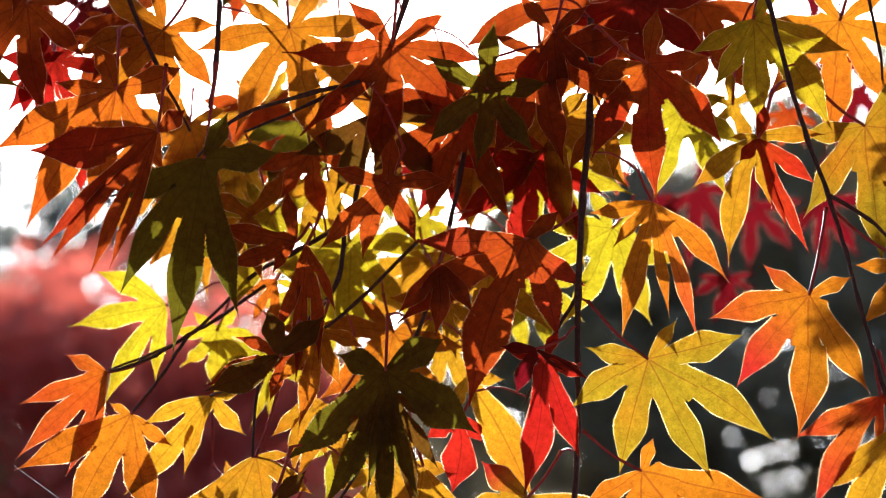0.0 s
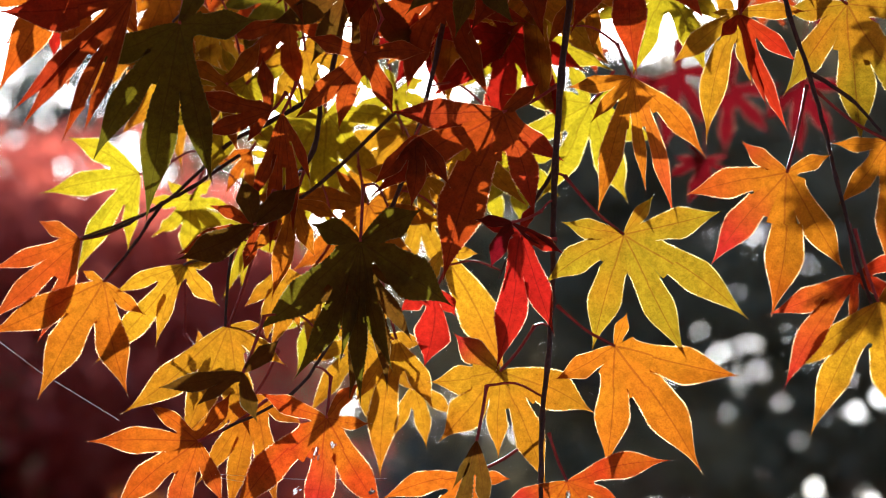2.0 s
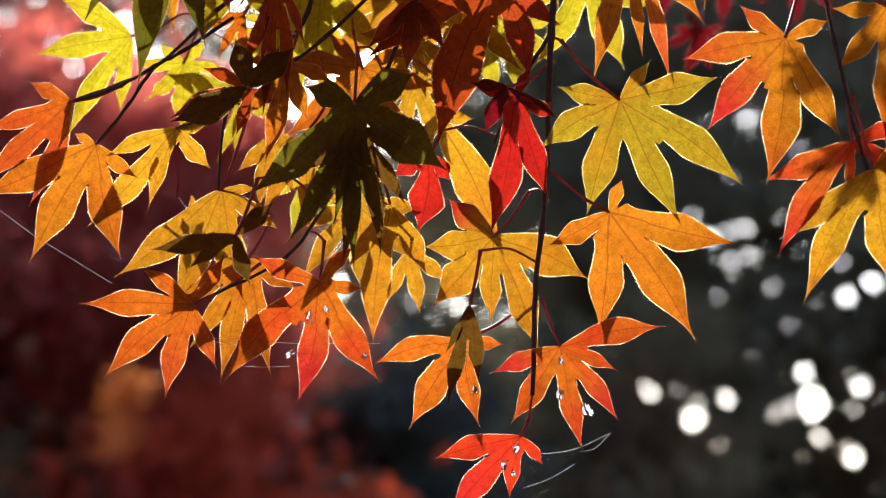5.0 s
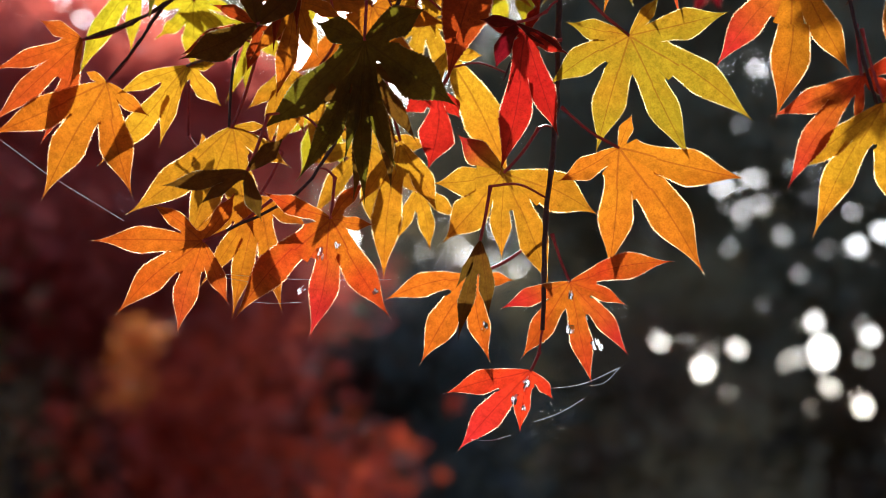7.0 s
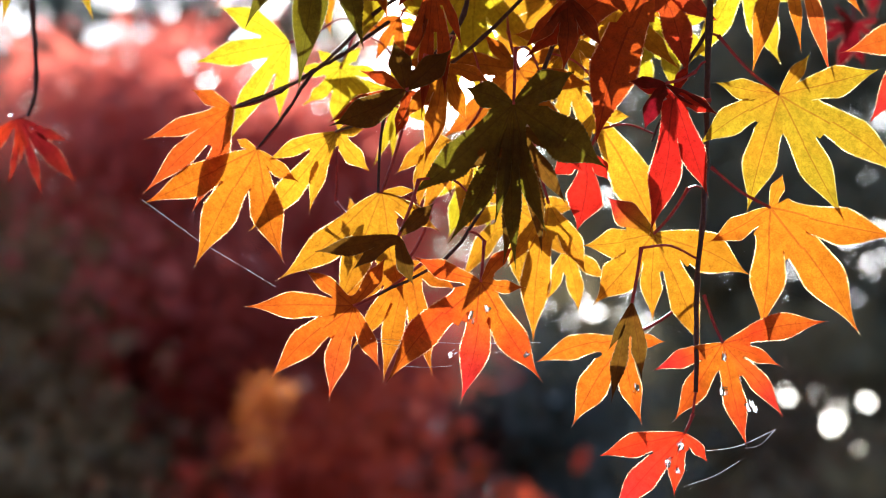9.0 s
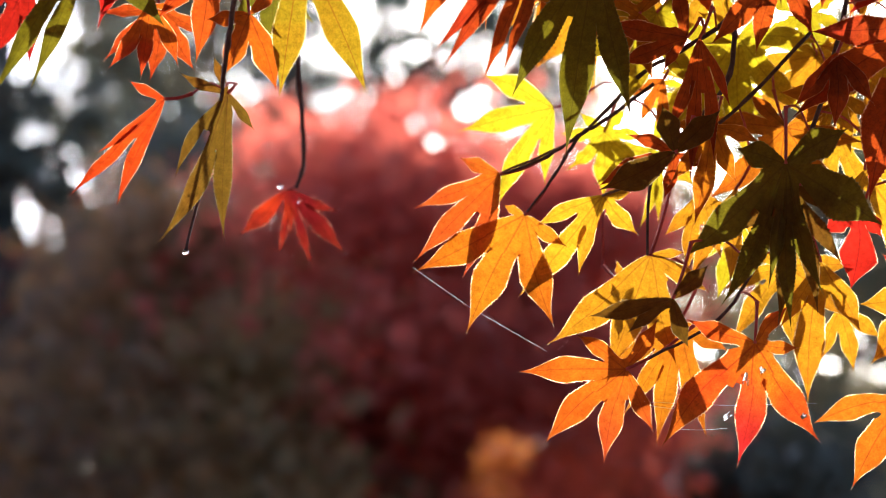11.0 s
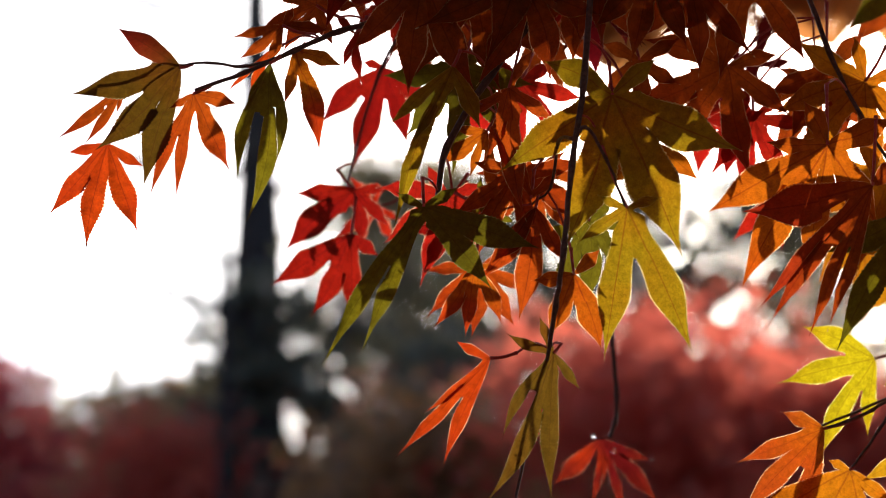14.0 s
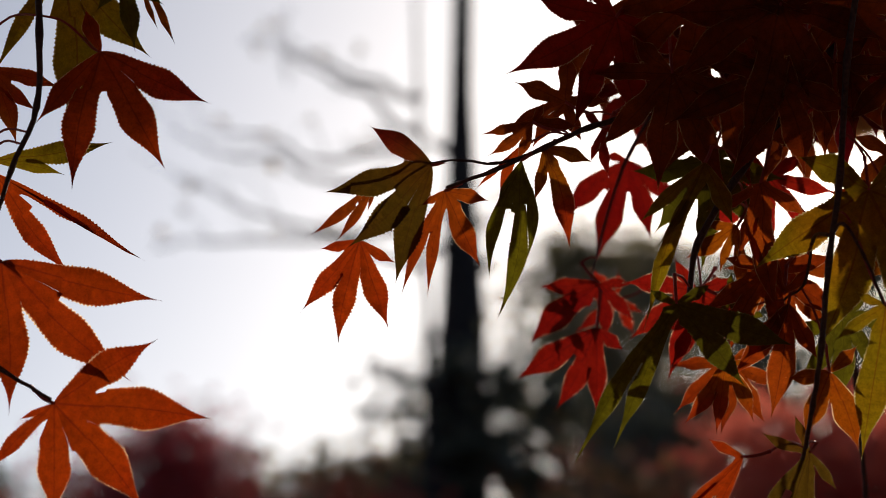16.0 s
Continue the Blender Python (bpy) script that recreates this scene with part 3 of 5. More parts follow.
# ---- the maple sprays close to the camera ----
def spray(label, hung=pose(0, 0, 0)):
    """The root of a branch; hung: an offset that fits its twigs and leaves, given from the root, to the camera's view.
    """
    root = new("maple_branch")
    root.matrix_basis = hung
    tagged(root, label, "branch", "maple branches")
    return root


TWIG_POINTS = []
STALK_ENDS = []


def twig(root, r0, r1, points):
    """A thin twig with small swellings at its nodes (radii in mm)."""
    pts = spline(points, 5)
    n = len(pts)
    rad = []
    for i in range(n):
        r = (r0 + (r1 - r0) * i / (n - 1)) / 1000
        rad.append(r * (1.3 if i % 5 == 0 and 0 < i < n - 1 else 1.0))
    wob = random.Random(int(points[0][0] * 10000))
    pts = [p + Vector((wob.uniform(-1, 1), wob.uniform(-1, 1), wob.uniform(-1, 1))) * 0.00018 for p in pts]
    v, f = tube(pts, rad, 7)
    TWIG_POINTS.extend(root.matrix_basis @ p for p in pts)
    return part("twig", mesh_from("twig", v, f, TWIG), root, "dark brown slender twig with small nodes")


def lobe_width(u):
    """Half width of a lobe at u along it, of its greatest: fullest past the middle, then drawn out to a fine point."""
    if u < 0.54:
        return (u / 0.54) ** 0.62
    v = (u - 0.54) / 0.46
    return 0.86 * math.cos(v * math.pi / 2) ** 2.4 + 0.14 * (1 - v)


ACROSS = (1.0, 0.74, 0.38, 0.0, -0.38, -0.74, -1.0)


def leaf_mesh(lobes, colour, seed, slim=1.0, hook=0.0, droop=0.0):
    """A palmate leaf: lobes are (angle in degrees from the main lobe, length in mm, red flush), joined round the leaf stalk.
    hook: how far the tips swing sideways, droop: how far they sink, both as a share of the lobe."""
    rnd = random.Random(seed)
    saw = random.Random(seed + 5000)
    lobes = sorted((q + (0.0,))[:3] for q in lobes)
    n = len(lobes)
    gaps = [((lobes[(i + 1) % n][0] - lobes[i][0]) % 360) or 360 for i in range(n)]
    mean = sum(q[1] for q in lobes) / n / 1000
    cup = rnd.uniform(-1.0, 1.6) / mean * 0.16
    verts, faces, attr, red = [], [], [], []
    for i, (ang, length, tint) in enumerate(lobes):
        L = length / 1000
        W = slim * (0.114 * L + 0.022 * mean) * rnd.uniform(0.94, 1.1)
        tight = min(gaps[i], gaps[i - 1])
        if tight < 70:
            W = min(W, max(0.06 * L, (0.46 if tight < 34 else 0.42) * max(1.0, slim / 1.15) * L * math.tan(radians(tight / 2))))
        bend = rnd.uniform(-0.05, 0.05) * L
        curl = rnd.uniform(-0.08, 0.10) * L
        fold = rnd.uniform(0.10, 0.42)
        roll = rnd.uniform(-0.5, 0.5)
        dip = rnd.uniform(-0.12, 0.10) - droop
        swing = hook * rnd.choice((-1, 1)) * rnd.uniform(0.5, 1.2) * L
        wavy = rnd.uniform(0.2, 0.7) / 1000
        phase = rnd.uniform(0, 6.28)
        rows = max(18, min(126, int(length * 2.3) // 3 * 3))
        c, s = math.cos(radians(ang)), math.sin(radians(ang))
        sides = []
        for sign, gap, other in ((1, gaps[i], lobes[(i + 1) % n]), (-1, gaps[i - 1], lobes[i - 1])):
            open_side = gap > 95
            half = radians(min(gap, 95) / 2)
            smin = min(L, other[1] / 1000)
            tan = math.tan(half)
            sinus = 0.0 if open_side else min(0.42 * smin, 0.82 * W / tan)
            step = sinus * tan - W * lobe_width(sinus / L)
            teeth = [saw.uniform(0.55, 1.25) * (1.3 if k % 2 else 0.8) for k in range(rows // 3 + 1)]
            sides.append((sign, tan, sinus, open_side, step, teeth))
        base = len(verts)
        for r in range(rows + 1):
            u = r / rows
            rad = u * L
            lift = cup * min(rad, 1.4 * mean) ** 2
            tipz = curl * max(0.0, u - 0.5) ** 2 * 3
            off = bend * math.sin(math.pi * u) if u > 0.3 else bend * math.sin(math.pi * 0.3) * (u / 0.3) ** 2
            off += swing * max(0.0, u - 0.45) ** 2
            row = []
            for sign, tan, sinus, open_side, step, teeth in sides:
                full = W * lobe_width(u)
                inside = False
                if open_side:
                    w = min(full, rad * tan)
                else:
                    inside = rad <= sinus
                    w = rad * tan if inside else min(rad * tan, full + step * math.exp(-(rad - sinus) / (0.05 * L)))
                if not inside and u < 0.97:
                    ease = min(1.0, max(0.0, (rad - sinus) / (0.08 * L))) * min(1.0, (1 - u) / 0.12) * min(1.0, w / 0.003)
                    w += 0.00033 * min(1.0, L / 0.04) * ease * teeth[r // 3] * (-0.6, -0.1, 0.8)[r % 3]
                row.append((w, 0.0 if inside else off, inside))
            mo = off * 0.5 if (row[0][2] or row[1][2]) else off
            free = min(1.0, max(0.0, (u - 0.15) / 0.35))
            for g in ACROSS:
                w, o, inn = row[0] if g >= 0 else row[1]
                lat = g * w
                rim = abs(g) == 1.0
                o = o if rim else mo
                z = lift + tipz - fold * w * (1 - abs(g)) + roll * lat * free * free + dip * L * max(0.0, u - 0.2) ** 1.6
                if not inn:
                    z += wavy * free * abs(g) ** 2 * math.sin(u * 22 + phase + 2.4 * (g > 0))
                x = -(lat + o) * c - rad * s
                y = -(lat + o) * s + rad * c
                verts.append((x, y, z))
                red.append(tint)
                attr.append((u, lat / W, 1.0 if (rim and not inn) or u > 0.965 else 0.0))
        for r in range(rows):
            for k in range(6):
                a = base + r * 7 + k
                faces.append((a, a + 1, a + 8, a + 7))
    me = mesh_from("leaf", verts, faces, LEAF[colour])
    at = me.attributes.new("lobe", "FLOAT_VECTOR", "POINT")
    at.data.foreach_set("vector", [x for v in attr for x in v])
    at = me.attributes.new("flush", "FLOAT", "POINT")
    at.data.foreach_set("value", red)
    return me


LEAVES = [0]


def leaf(root, colour, place, turn, lobes, stem, slim=1.0, hook=0.0, droop=0.0):
    """One maple leaf with its stalk. place: where blade and stalk meet; stem: the stalk's other end."""
    LEAVES[0] += 1
    ob = part("leaf", leaf_mesh(lobes, colour, LEAVES[0], slim, hook, droop), root, LEAF_WORDS[colour], pose(*place, *turn))
    back = ob.matrix_basis.inverted()
    a, b = Vector((0, 0, 0)), back @ Vector(stem)
    mid = a.lerp(b, 0.5) + back.to_3x3() @ Vector((0, 0, -0.06)) * (b - a).length
    v, f = tube(spline([a, mid, b], 4), [0.0006] * 8 + [0.0009], 6)
    part("petiole", mesh_from("petiole", v, f, PETIOLE), ob, "thin red leaf stalk")
    STALK_ENDS.append((ob, root.matrix_basis @ Vector(stem)))
    return ob


def join_stalks():
    """Carries on each leaf stalk that ends free to the nearest twig above it."""
    for ob, end in STALK_ENDS:
        near = min(TWIG_POINTS, key=lambda p: (p - end).length)
        if (near - end).length < 0.004:
            continue
        above = [p for p in TWIG_POINTS if p.z > end.z - 0.004 and (p - end).length < 0.05]
        if not above:
            continue
        goal = min(above, key=lambda p: (p - end).length)
        back = (ob.parent.matrix_basis @ ob.matrix_basis).inverted()
        bow = Vector((0, 0, 0.12 * (goal - end).length))
        v, f = tube(spline([back @ end, back @ (end.lerp(goal, 0.5) + bow), back @ goal], 4), np.linspace(0.0005, 0.0004, 9), 5)
        part("petiole", mesh_from("petiole", v, f, PETIOLE), ob, "thin red leaf stalk")


PATCH = thread_material("withered_leaf")


def withered_patch(blade, x, y, r, seed):
    """A small torn hole in a leaf, half closed by dry pale tissue (mm)."""
    rnd = random.Random(seed)
    bm = bmesh.new()
    bm.from_mesh(blade.data)
    at = Vector((x / 1000, y / 1000))
    near = min(bm.verts, key=lambda q: (q.co.xy - at).length)
    z = near.co.z
    ang = math.atan2(x, y) + rnd.uniform(-0.4, 0.4)
    c, s = math.cos(ang), math.sin(ang)
    gone = []
    for f in bm.faces:
        d = f.calc_center_median().xy - at
        across, along = d.x * c - d.y * s, d.x * s + d.y * c
        wob = 0.75 + 0.5 * noise.noise(Vector((d.x * 900, d.y * 900, seed * 3.1)))
        if math.hypot(across, along / 1.7) < r / 1000 * wob * 0.8:
            gone.append(f)
    if len(gone) < len(bm.faces) // 4:
        bmesh.ops.delete(bm, geom=gone, context="FACES")
    bm.to_mesh(blade.data)
    bm.free()
    verts, faces = [], []
    for k in range(6):
        a = rnd.uniform(0, 6.28)
        q = r / 1000 * rnd.uniform(0.2, 0.9)
        px, py = q * math.cos(a), 1.7 * q * math.sin(a)
        w, h = r / 1000 * rnd.uniform(0.15, 0.4), r / 1000 * rnd.uniform(0.4, 0.9)
        i = len(verts)
        for ex, ey in ((-w, -h), (w * 0.6, -h * 0.5), (w, h * 0.4), (-w * 0.3, h)):
            gx, gy = px + ex, py + ey
            verts.append((at.x + gx * c + gy * s, at.y - gx * s + gy * c, z + rnd.uniform(-0.0012, 0.0012)))
        faces += [(i, i + 1, i + 2), (i, i + 2, i + 3)]
    return part("withered_patch", mesh_from("withered_patch", verts, faces, PATCH, False), blade, "dry pale torn spot")


# offset that fits the main and right sprays to the camera's view
VIEW_FIT = pose(0.0132, 0.0243, -0.0123, 0.775, -0.065, 1.255)
main_spray = spray("hanging maple spray of amber, yellow and rust-red backlit leaves", VIEW_FIT)
twig(main_spray, 0.8, 0.4, [(0.0485, 0.6611, 1.7778), (0.0412, 0.6755, 1.7678), (0.0355, 0.6787, 1.7559), (0.0302, 0.6918, 1.7440)])
twig(main_spray, 1.0, 0.5, [(-0.0062, 0.6633, 1.8799), (-0.0310, 0.6649, 1.8610), (-0.0473, 0.6628, 1.8499), (-0.0720, 0.6646, 1.8391)])
twig(main_spray, 1.1, 0.5, [(-0.1254, 0.6542, 1.9221), (-0.1143, 0.6506, 1.8863), (-0.1037, 0.6519, 1.8613), (-0.0901, 0.6529, 1.8356)])
twig(main_spray, 1.0, 0.5, [(0.0121, 0.6763, 1.8656), (0.0069, 0.6838, 1.8310), (-0.0022, 0.6907, 1.7916), (-0.0096, 0.6867, 1.7669), (-0.0169, 0.6810, 1.7464), (-0.0302, 0.6859, 1.7180), (-0.0437, 0.6880, 1.6994), (-0.0673, 0.6877, 1.6864)])
twig(main_spray, 1.0, 0.5, [(-0.0360, 0.6834, 1.8120), (-0.0382, 0.6849, 1.7888), (-0.0487, 0.6831, 1.7731), (-0.0585, 0.6854, 1.7603), (-0.0674, 0.6966, 1.7524), (-0.0686, 0.6919, 1.7241)])
twig(main_spray, 1.2, 0.5, [(-0.0257, 0.6862, 1.8659), (-0.0307, 0.6880, 1.8311), (-0.0360, 0.6834, 1.8120), (-0.0553, 0.6858, 1.7992), (-0.0725, 0.6965, 1.7920), (-0.0961, 0.7089, 1.7727), (-0.1269, 0.7140, 1.7599)])
twig(main_spray, 1.3, 0.5, [(-0.0015, 0.6599, 1.9290), (-0.0130, 0.6569, 1.8888), (-0.0245, 0.6579, 1.8603), (-0.0480, 0.6504, 1.8490), (-0.0713, 0.6466, 1.8395), (-0.0862, 0.6452, 1.8238)])
twig(main_spray, 1.25, 0.8, [(0.0533, 0.6483, 1.8771), (0.0527, 0.6522, 1.8405), (0.0499, 0.6526, 1.8094), (0.0485, 0.6611, 1.7778), (0.0488, 0.6730, 1.7550), (0.0491, 0.6806, 1.7340), (0.0476, 0.6788, 1.7111), (0.0458, 0.6748, 1.6913), (0.0455, 0.6741, 1.6723), (0.0454, 0.6719, 1.6525)])
leaf(main_spray, "yellow", (-0.0875, 0.7234, 1.7778), (-129, 5, -168), [(-132, 13), (-87, 18), (-38, 23), (0, 32), (40, 24), (78, 17), (133, 12)], (-0.0834, 0.7274, 1.7915), 1.10)
leaf(main_spray, "yellow", (-0.0568, 0.7380, 1.7978), (-115, 9, 157), [(-121, 12), (-85, 20), (-46, 28), (0, 31), (43, 28), (91, 18), (124, 14)], (-0.0522, 0.7420, 1.8119), 1.10)
leaf(main_spray, "yellow", (-0.0390, 0.7285, 1.8090), (-110, 6, -172), [(-120, 11), (-85, 18), (-30, 26), (0, 26), (40, 22), (92, 17), (133, 12)], (-0.0371, 0.7325, 1.8230), 1.10)
leaf(main_spray, "yellow", (-0.0099, 0.7305, 1.8249), (-131, 30, -175), [(-174, 13), (-134, 21), (-88, 25), (-36, 29), (0, 31), (35, 20), (86, 13)], (-0.0138, 0.7345, 1.8389), 1.10)
leaf(main_spray, "honey", (0.0074, 0.7465, 1.8117), (-112, -6, -175), [(-128, 13), (-89, 19), (-51, 23), (0, 27), (37, 24), (82, 19), (120, 11)], (0.0022, 0.7505, 1.8258), 1.10)
leaf(main_spray, "yellow", (0.0241, 0.7553, 1.8007), (-125, 17, 172), [(-127, 12), (-78, 18), (-44, 25), (0, 28), (36, 26), (86, 17), (128, 13)], (0.0257, 0.7593, 1.8150), 1.10)
leaf(main_spray, "honey", (0.0008, 0.7266, 1.7743), (-131, 31, 176), [(-168, 13), (-133, 21), (-88, 25), (-45, 29), (0, 31), (41, 20), (82, 11)], (0.0004, 0.7306, 1.7878), 1.10)
leaf(main_spray, "yellow", (0.0358, 0.7231, 1.7966), (-107, 13, -176), [(-122, 11), (-88, 18), (-42, 23), (0, 29), (41, 24), (88, 21), (128, 11)], (0.0399, 0.7271, 1.8105), 1.10)
leaf(main_spray, "rust", (-0.0573, 0.6780, 1.7588), (-133, -60, -136), [(-45, 19), (0, 31), (53, 18), (138, 14)], (-0.0530, 0.6820, 1.7650), 1.00)
leaf(main_spray, "amber", (-0.0439, 0.6720, 1.7673), (-111, -10, -173), [(-82, 15), (-26, 27), (0, 37), (33, 23), (80, 18)], (-0.0409, 0.6760, 1.7786), 1.05)
leaf(main_spray, "honey", (-0.0494, 0.7020, 1.7487), (-109, -9, -173), [(-32, 22), (0, 31), (26, 27), (63, 18)], (-0.0458, 0.7060, 1.7584), 1.10)
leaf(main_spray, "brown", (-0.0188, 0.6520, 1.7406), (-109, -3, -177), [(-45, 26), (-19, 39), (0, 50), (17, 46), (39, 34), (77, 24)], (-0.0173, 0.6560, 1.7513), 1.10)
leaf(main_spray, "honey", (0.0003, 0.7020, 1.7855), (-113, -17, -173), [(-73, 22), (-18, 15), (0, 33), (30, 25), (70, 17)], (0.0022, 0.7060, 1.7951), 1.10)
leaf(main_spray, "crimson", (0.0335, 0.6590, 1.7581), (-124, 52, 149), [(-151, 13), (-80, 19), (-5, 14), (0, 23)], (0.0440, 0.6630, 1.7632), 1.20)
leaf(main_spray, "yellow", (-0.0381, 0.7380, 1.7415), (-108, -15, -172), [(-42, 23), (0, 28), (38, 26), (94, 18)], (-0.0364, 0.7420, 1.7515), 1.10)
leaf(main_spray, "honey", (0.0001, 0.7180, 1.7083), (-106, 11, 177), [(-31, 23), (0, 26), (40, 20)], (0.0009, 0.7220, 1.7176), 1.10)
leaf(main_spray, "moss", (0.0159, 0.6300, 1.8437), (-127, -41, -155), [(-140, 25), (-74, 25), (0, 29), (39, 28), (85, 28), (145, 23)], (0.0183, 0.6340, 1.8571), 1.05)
leaf(main_spray, "rust", (0.0394, 0.6340, 1.8661), (-119, 2, 176), [(-139, 19), (-37, 30), (0, 30), (41, 22), (125, 16)], (0.0427, 0.6380, 1.8810), 1.05)
leaf(main_spray, "amber", (-0.0701, 0.6760, 1.8104), (-115, 11, -179), [(-133, 18), (-46, 22), (0, 26), (26, 24), (134, 22)], (-0.0657, 0.6800, 1.8218), 1.15)
leaf(main_spray, "orange", (-0.0640, 0.7120, 1.7951), (-112, -1, -174), [(-73, 18), (-26, 20), (0, 25)], (-0.0612, 0.7160, 1.8027), 1.10)
leaf(main_spray, "rust", (-0.0192, 0.6520, 1.8160), (-123, -40, -156), [(-142, 19), (-59, 22), (0, 36), (28, 31), (71, 25), (137, 23)], (-0.0135, 0.6560, 1.8304), 1.15)
leaf(main_spray, "honey", (0.0101, 0.7350, 1.8513), (-115, -8, -177), [(-39, 28), (0, 28), (50, 24), (115, 17)], (0.0123, 0.7390, 1.8673), 1.20)
leaf(main_spray, "rust", (-0.0006, 0.6600, 1.7892), (-112, -3, -179), [(-37, 24), (0, 27), (38, 22)], (0.0033, 0.6640, 1.8010), 1.00)
leaf(main_spray, "yellow", (-0.1066, 0.7167, 1.7861), (-114, -27, -160), [(-86, 31), (-47, 38), (0, 46), (24, 31)], (-0.0957, 0.7207, 1.7916), 1.10)
leaf(main_spray, "honey", (-0.0673, 0.6930, 1.7246), (-114, -45, -157), [(0, 52), (28, 48), (61, 42), (105, 26), (142, 13)], (-0.0593, 0.6970, 1.7541), 1.20)
leaf(main_spray, "orange", (-0.0758, 0.6870, 1.6821), (-110, -46, -159), [(-163, 22), (-78, 23), (-42, 39), (0, 40), (35, 35, 0.5), (72, 25, 0.4)], (-0.0507, 0.6910, 1.6992), 1.05)
torn_leaf = leaf(main_spray, "flame", (-0.0299, 0.6790, 1.6904), (-109, -41, -164), [(-179, 18), (-68, 26), (0, 49), (34, 44, 1.0), (76, 41), (128, 16)], (-0.0291, 0.6830, 1.7057), 1.00)
withered_patch(torn_leaf, -5.9, 11.2, 1.6, 559)
withered_patch(torn_leaf, -8.1, 5.2, 1.2, 589)
withered_patch(torn_leaf, -10.6, 25.7, 1.3, 526)
withered_patch(torn_leaf, -29.3, 7.1, 1.2, 659)
leaf(main_spray, "honey", (-0.0066, 0.6980, 1.7220), (-107, -5, -178), [(-26, 30), (0, 55), (33, 31)], (-0.0144, 0.7020, 1.7541), 1.00)
leaf(main_spray, "honey", (0.0310, 0.6840, 1.7091), (-107, 22, 171), [(-152, 22, 1.0), (-104, 26), (-63, 34), (-23, 32), (0, 45), (45, 37)], (0.0434, 0.6880, 1.7264), 1.60)
torn_leaf = leaf(main_spray, "orange", (0.0213, 0.6950, 1.6730), (-105, -29, -175), [(-44, 34), (0, 38), (42, 32), (115, 15)], (0.0468, 0.6990, 1.6899), 1.05)
withered_patch(torn_leaf, -12.6, 13.6, 1.3, 848)
torn_leaf = leaf(main_spray, "flame", (0.0544, 0.6710, 1.6695), (-103, 12, 172), [(-79, 27, 1.0), (-43, 34), (0, 39, 0.3), (26, 34, 0.8), (55, 22), (89, 37)], (0.0481, 0.6750, 1.6865), 1.00)
withered_patch(torn_leaf, 3.6, 16.9, 1.7, 1002)
withered_patch(torn_leaf, -4.3, 24.2, 2.0, 1050)
withered_patch(torn_leaf, 0.7, 5.1, 1.2, 1006)
withered_patch(torn_leaf, -3.4, 13.4, 0.8, 1036)
torn_leaf = leaf(main_spray, "scarlet", (0.0414, 0.6715, 1.6383), (-103, -39, -176), [(-33, 32), (0, 41, 1.0), (31, 23), (78, 13)], (0.0445, 0.6755, 1.6449), 1.10)
withered_patch(torn_leaf, -1.9, 4.3, 1.5, 926)
withered_patch(torn_leaf, -2.5, 11.4, 1.4, 906)
withered_patch(torn_leaf, -6.6, 11.7, 1.0, 922)
leaf(main_spray, "amber", (0.0710, 0.6740, 1.7175), (-110, 33, 162), [(-96, 25), (-39, 45), (0, 54), (43, 46), (125, 13)], (0.0507, 0.6780, 1.7323), 1.10)
leaf(main_spray, "olive", (0.0732, 0.6655, 1.7559), (-123, 51, 147), [(-159, 23), (-114, 34), (-71, 44), (-29, 50), (0, 54), (48, 36), (88, 18)], (0.0524, 0.6695, 1.7777), 1.12)
leaf(main_spray, "rust", (0.0297, 0.6580, 1.7975), (-115, -17, -175), [(-72, 41, 0.5), (-38, 57), (0, 66), (36, 40, 0.7), (71, 29, 0.9), (149, 17)], (0.0493, 0.6620, 1.8089), 1.10)
leaf(main_spray, "rust", (-0.0475, 0.6550, 1.7946), (-113, -3, -174), [(-16, 39), (0, 53), (10, 46), (27, 28)], (-0.0433, 0.6590, 1.8069), 0.95)
leaf(main_spray, "rust", (-0.0527, 0.6680, 1.7986), (153, -64, -56), [(-67, 21), (0, 31), (31, 28), (68, 15)], (-0.0480, 0.6720, 1.8068), 1.10)
leaf(main_spray, "amber", (0.0755, 0.6610, 1.8120), (-115, 15, 166), [(-99, 24), (-60, 22), (-31, 51), (-10, 43), (0, 53, 0.7), (26, 39)], (0.0707, 0.6650, 1.8255), 0.95)
leaf(main_spray, "red", (0.0367, 0.6640, 1.7554), (-110, -9, 180), [(-95, 16), (0, 52), (28, 40), (74, 17), (164, 12)], (0.0496, 0.6680, 1.7543), 1.15)
leaf(main_spray, "honey", (0.0094, 0.6970, 1.7554), (-112, 26, 169), [(-47, 16), (0, 53), (57, 14)], (0.0109, 0.7010, 1.7677), 1.20)
leaf(main_spray, "red", (0.0073, 0.6946, 1.7403), (-108, -7, -178), [(-49, 16), (0, 30), (44, 13)], (0.0113, 0.6986, 1.7498), 1.90)
leaf(main_spray, "honey", (-0.0370, 0.7040, 1.7506), (-111, -25, -168), [(0, 39), (23, 37), (51, 29)], (-0.0312, 0.7080, 1.7615), 1.00)
leaf(main_spray, "orange", (-0.1127, 0.6287, 1.8430), (-117, -23, -151), [(-123, 18), (-65, 22), (-31, 49), (0, 61), (23, 51), (61, 36), (139, 26)], (-0.1125, 0.6270, 1.8647), 1.3)
leaf(main_spray, "red", (-0.1366, 0.6983, 1.8479), (-127, -47, -157), [(-144, 18), (-32, 15), (0, 29), (44, 23), (135, 18)], (-0.1251, 0.7026, 1.8591))
leaf(main_spray, "flame", (0.0723, 0.6367, 1.8557), (-99, 3, 174), [(-80, 22), (-34, 41), (0, 49), (38, 40), (92, 22), (166, 21)], (0.0549, 0.6388, 1.8706), 1.1)
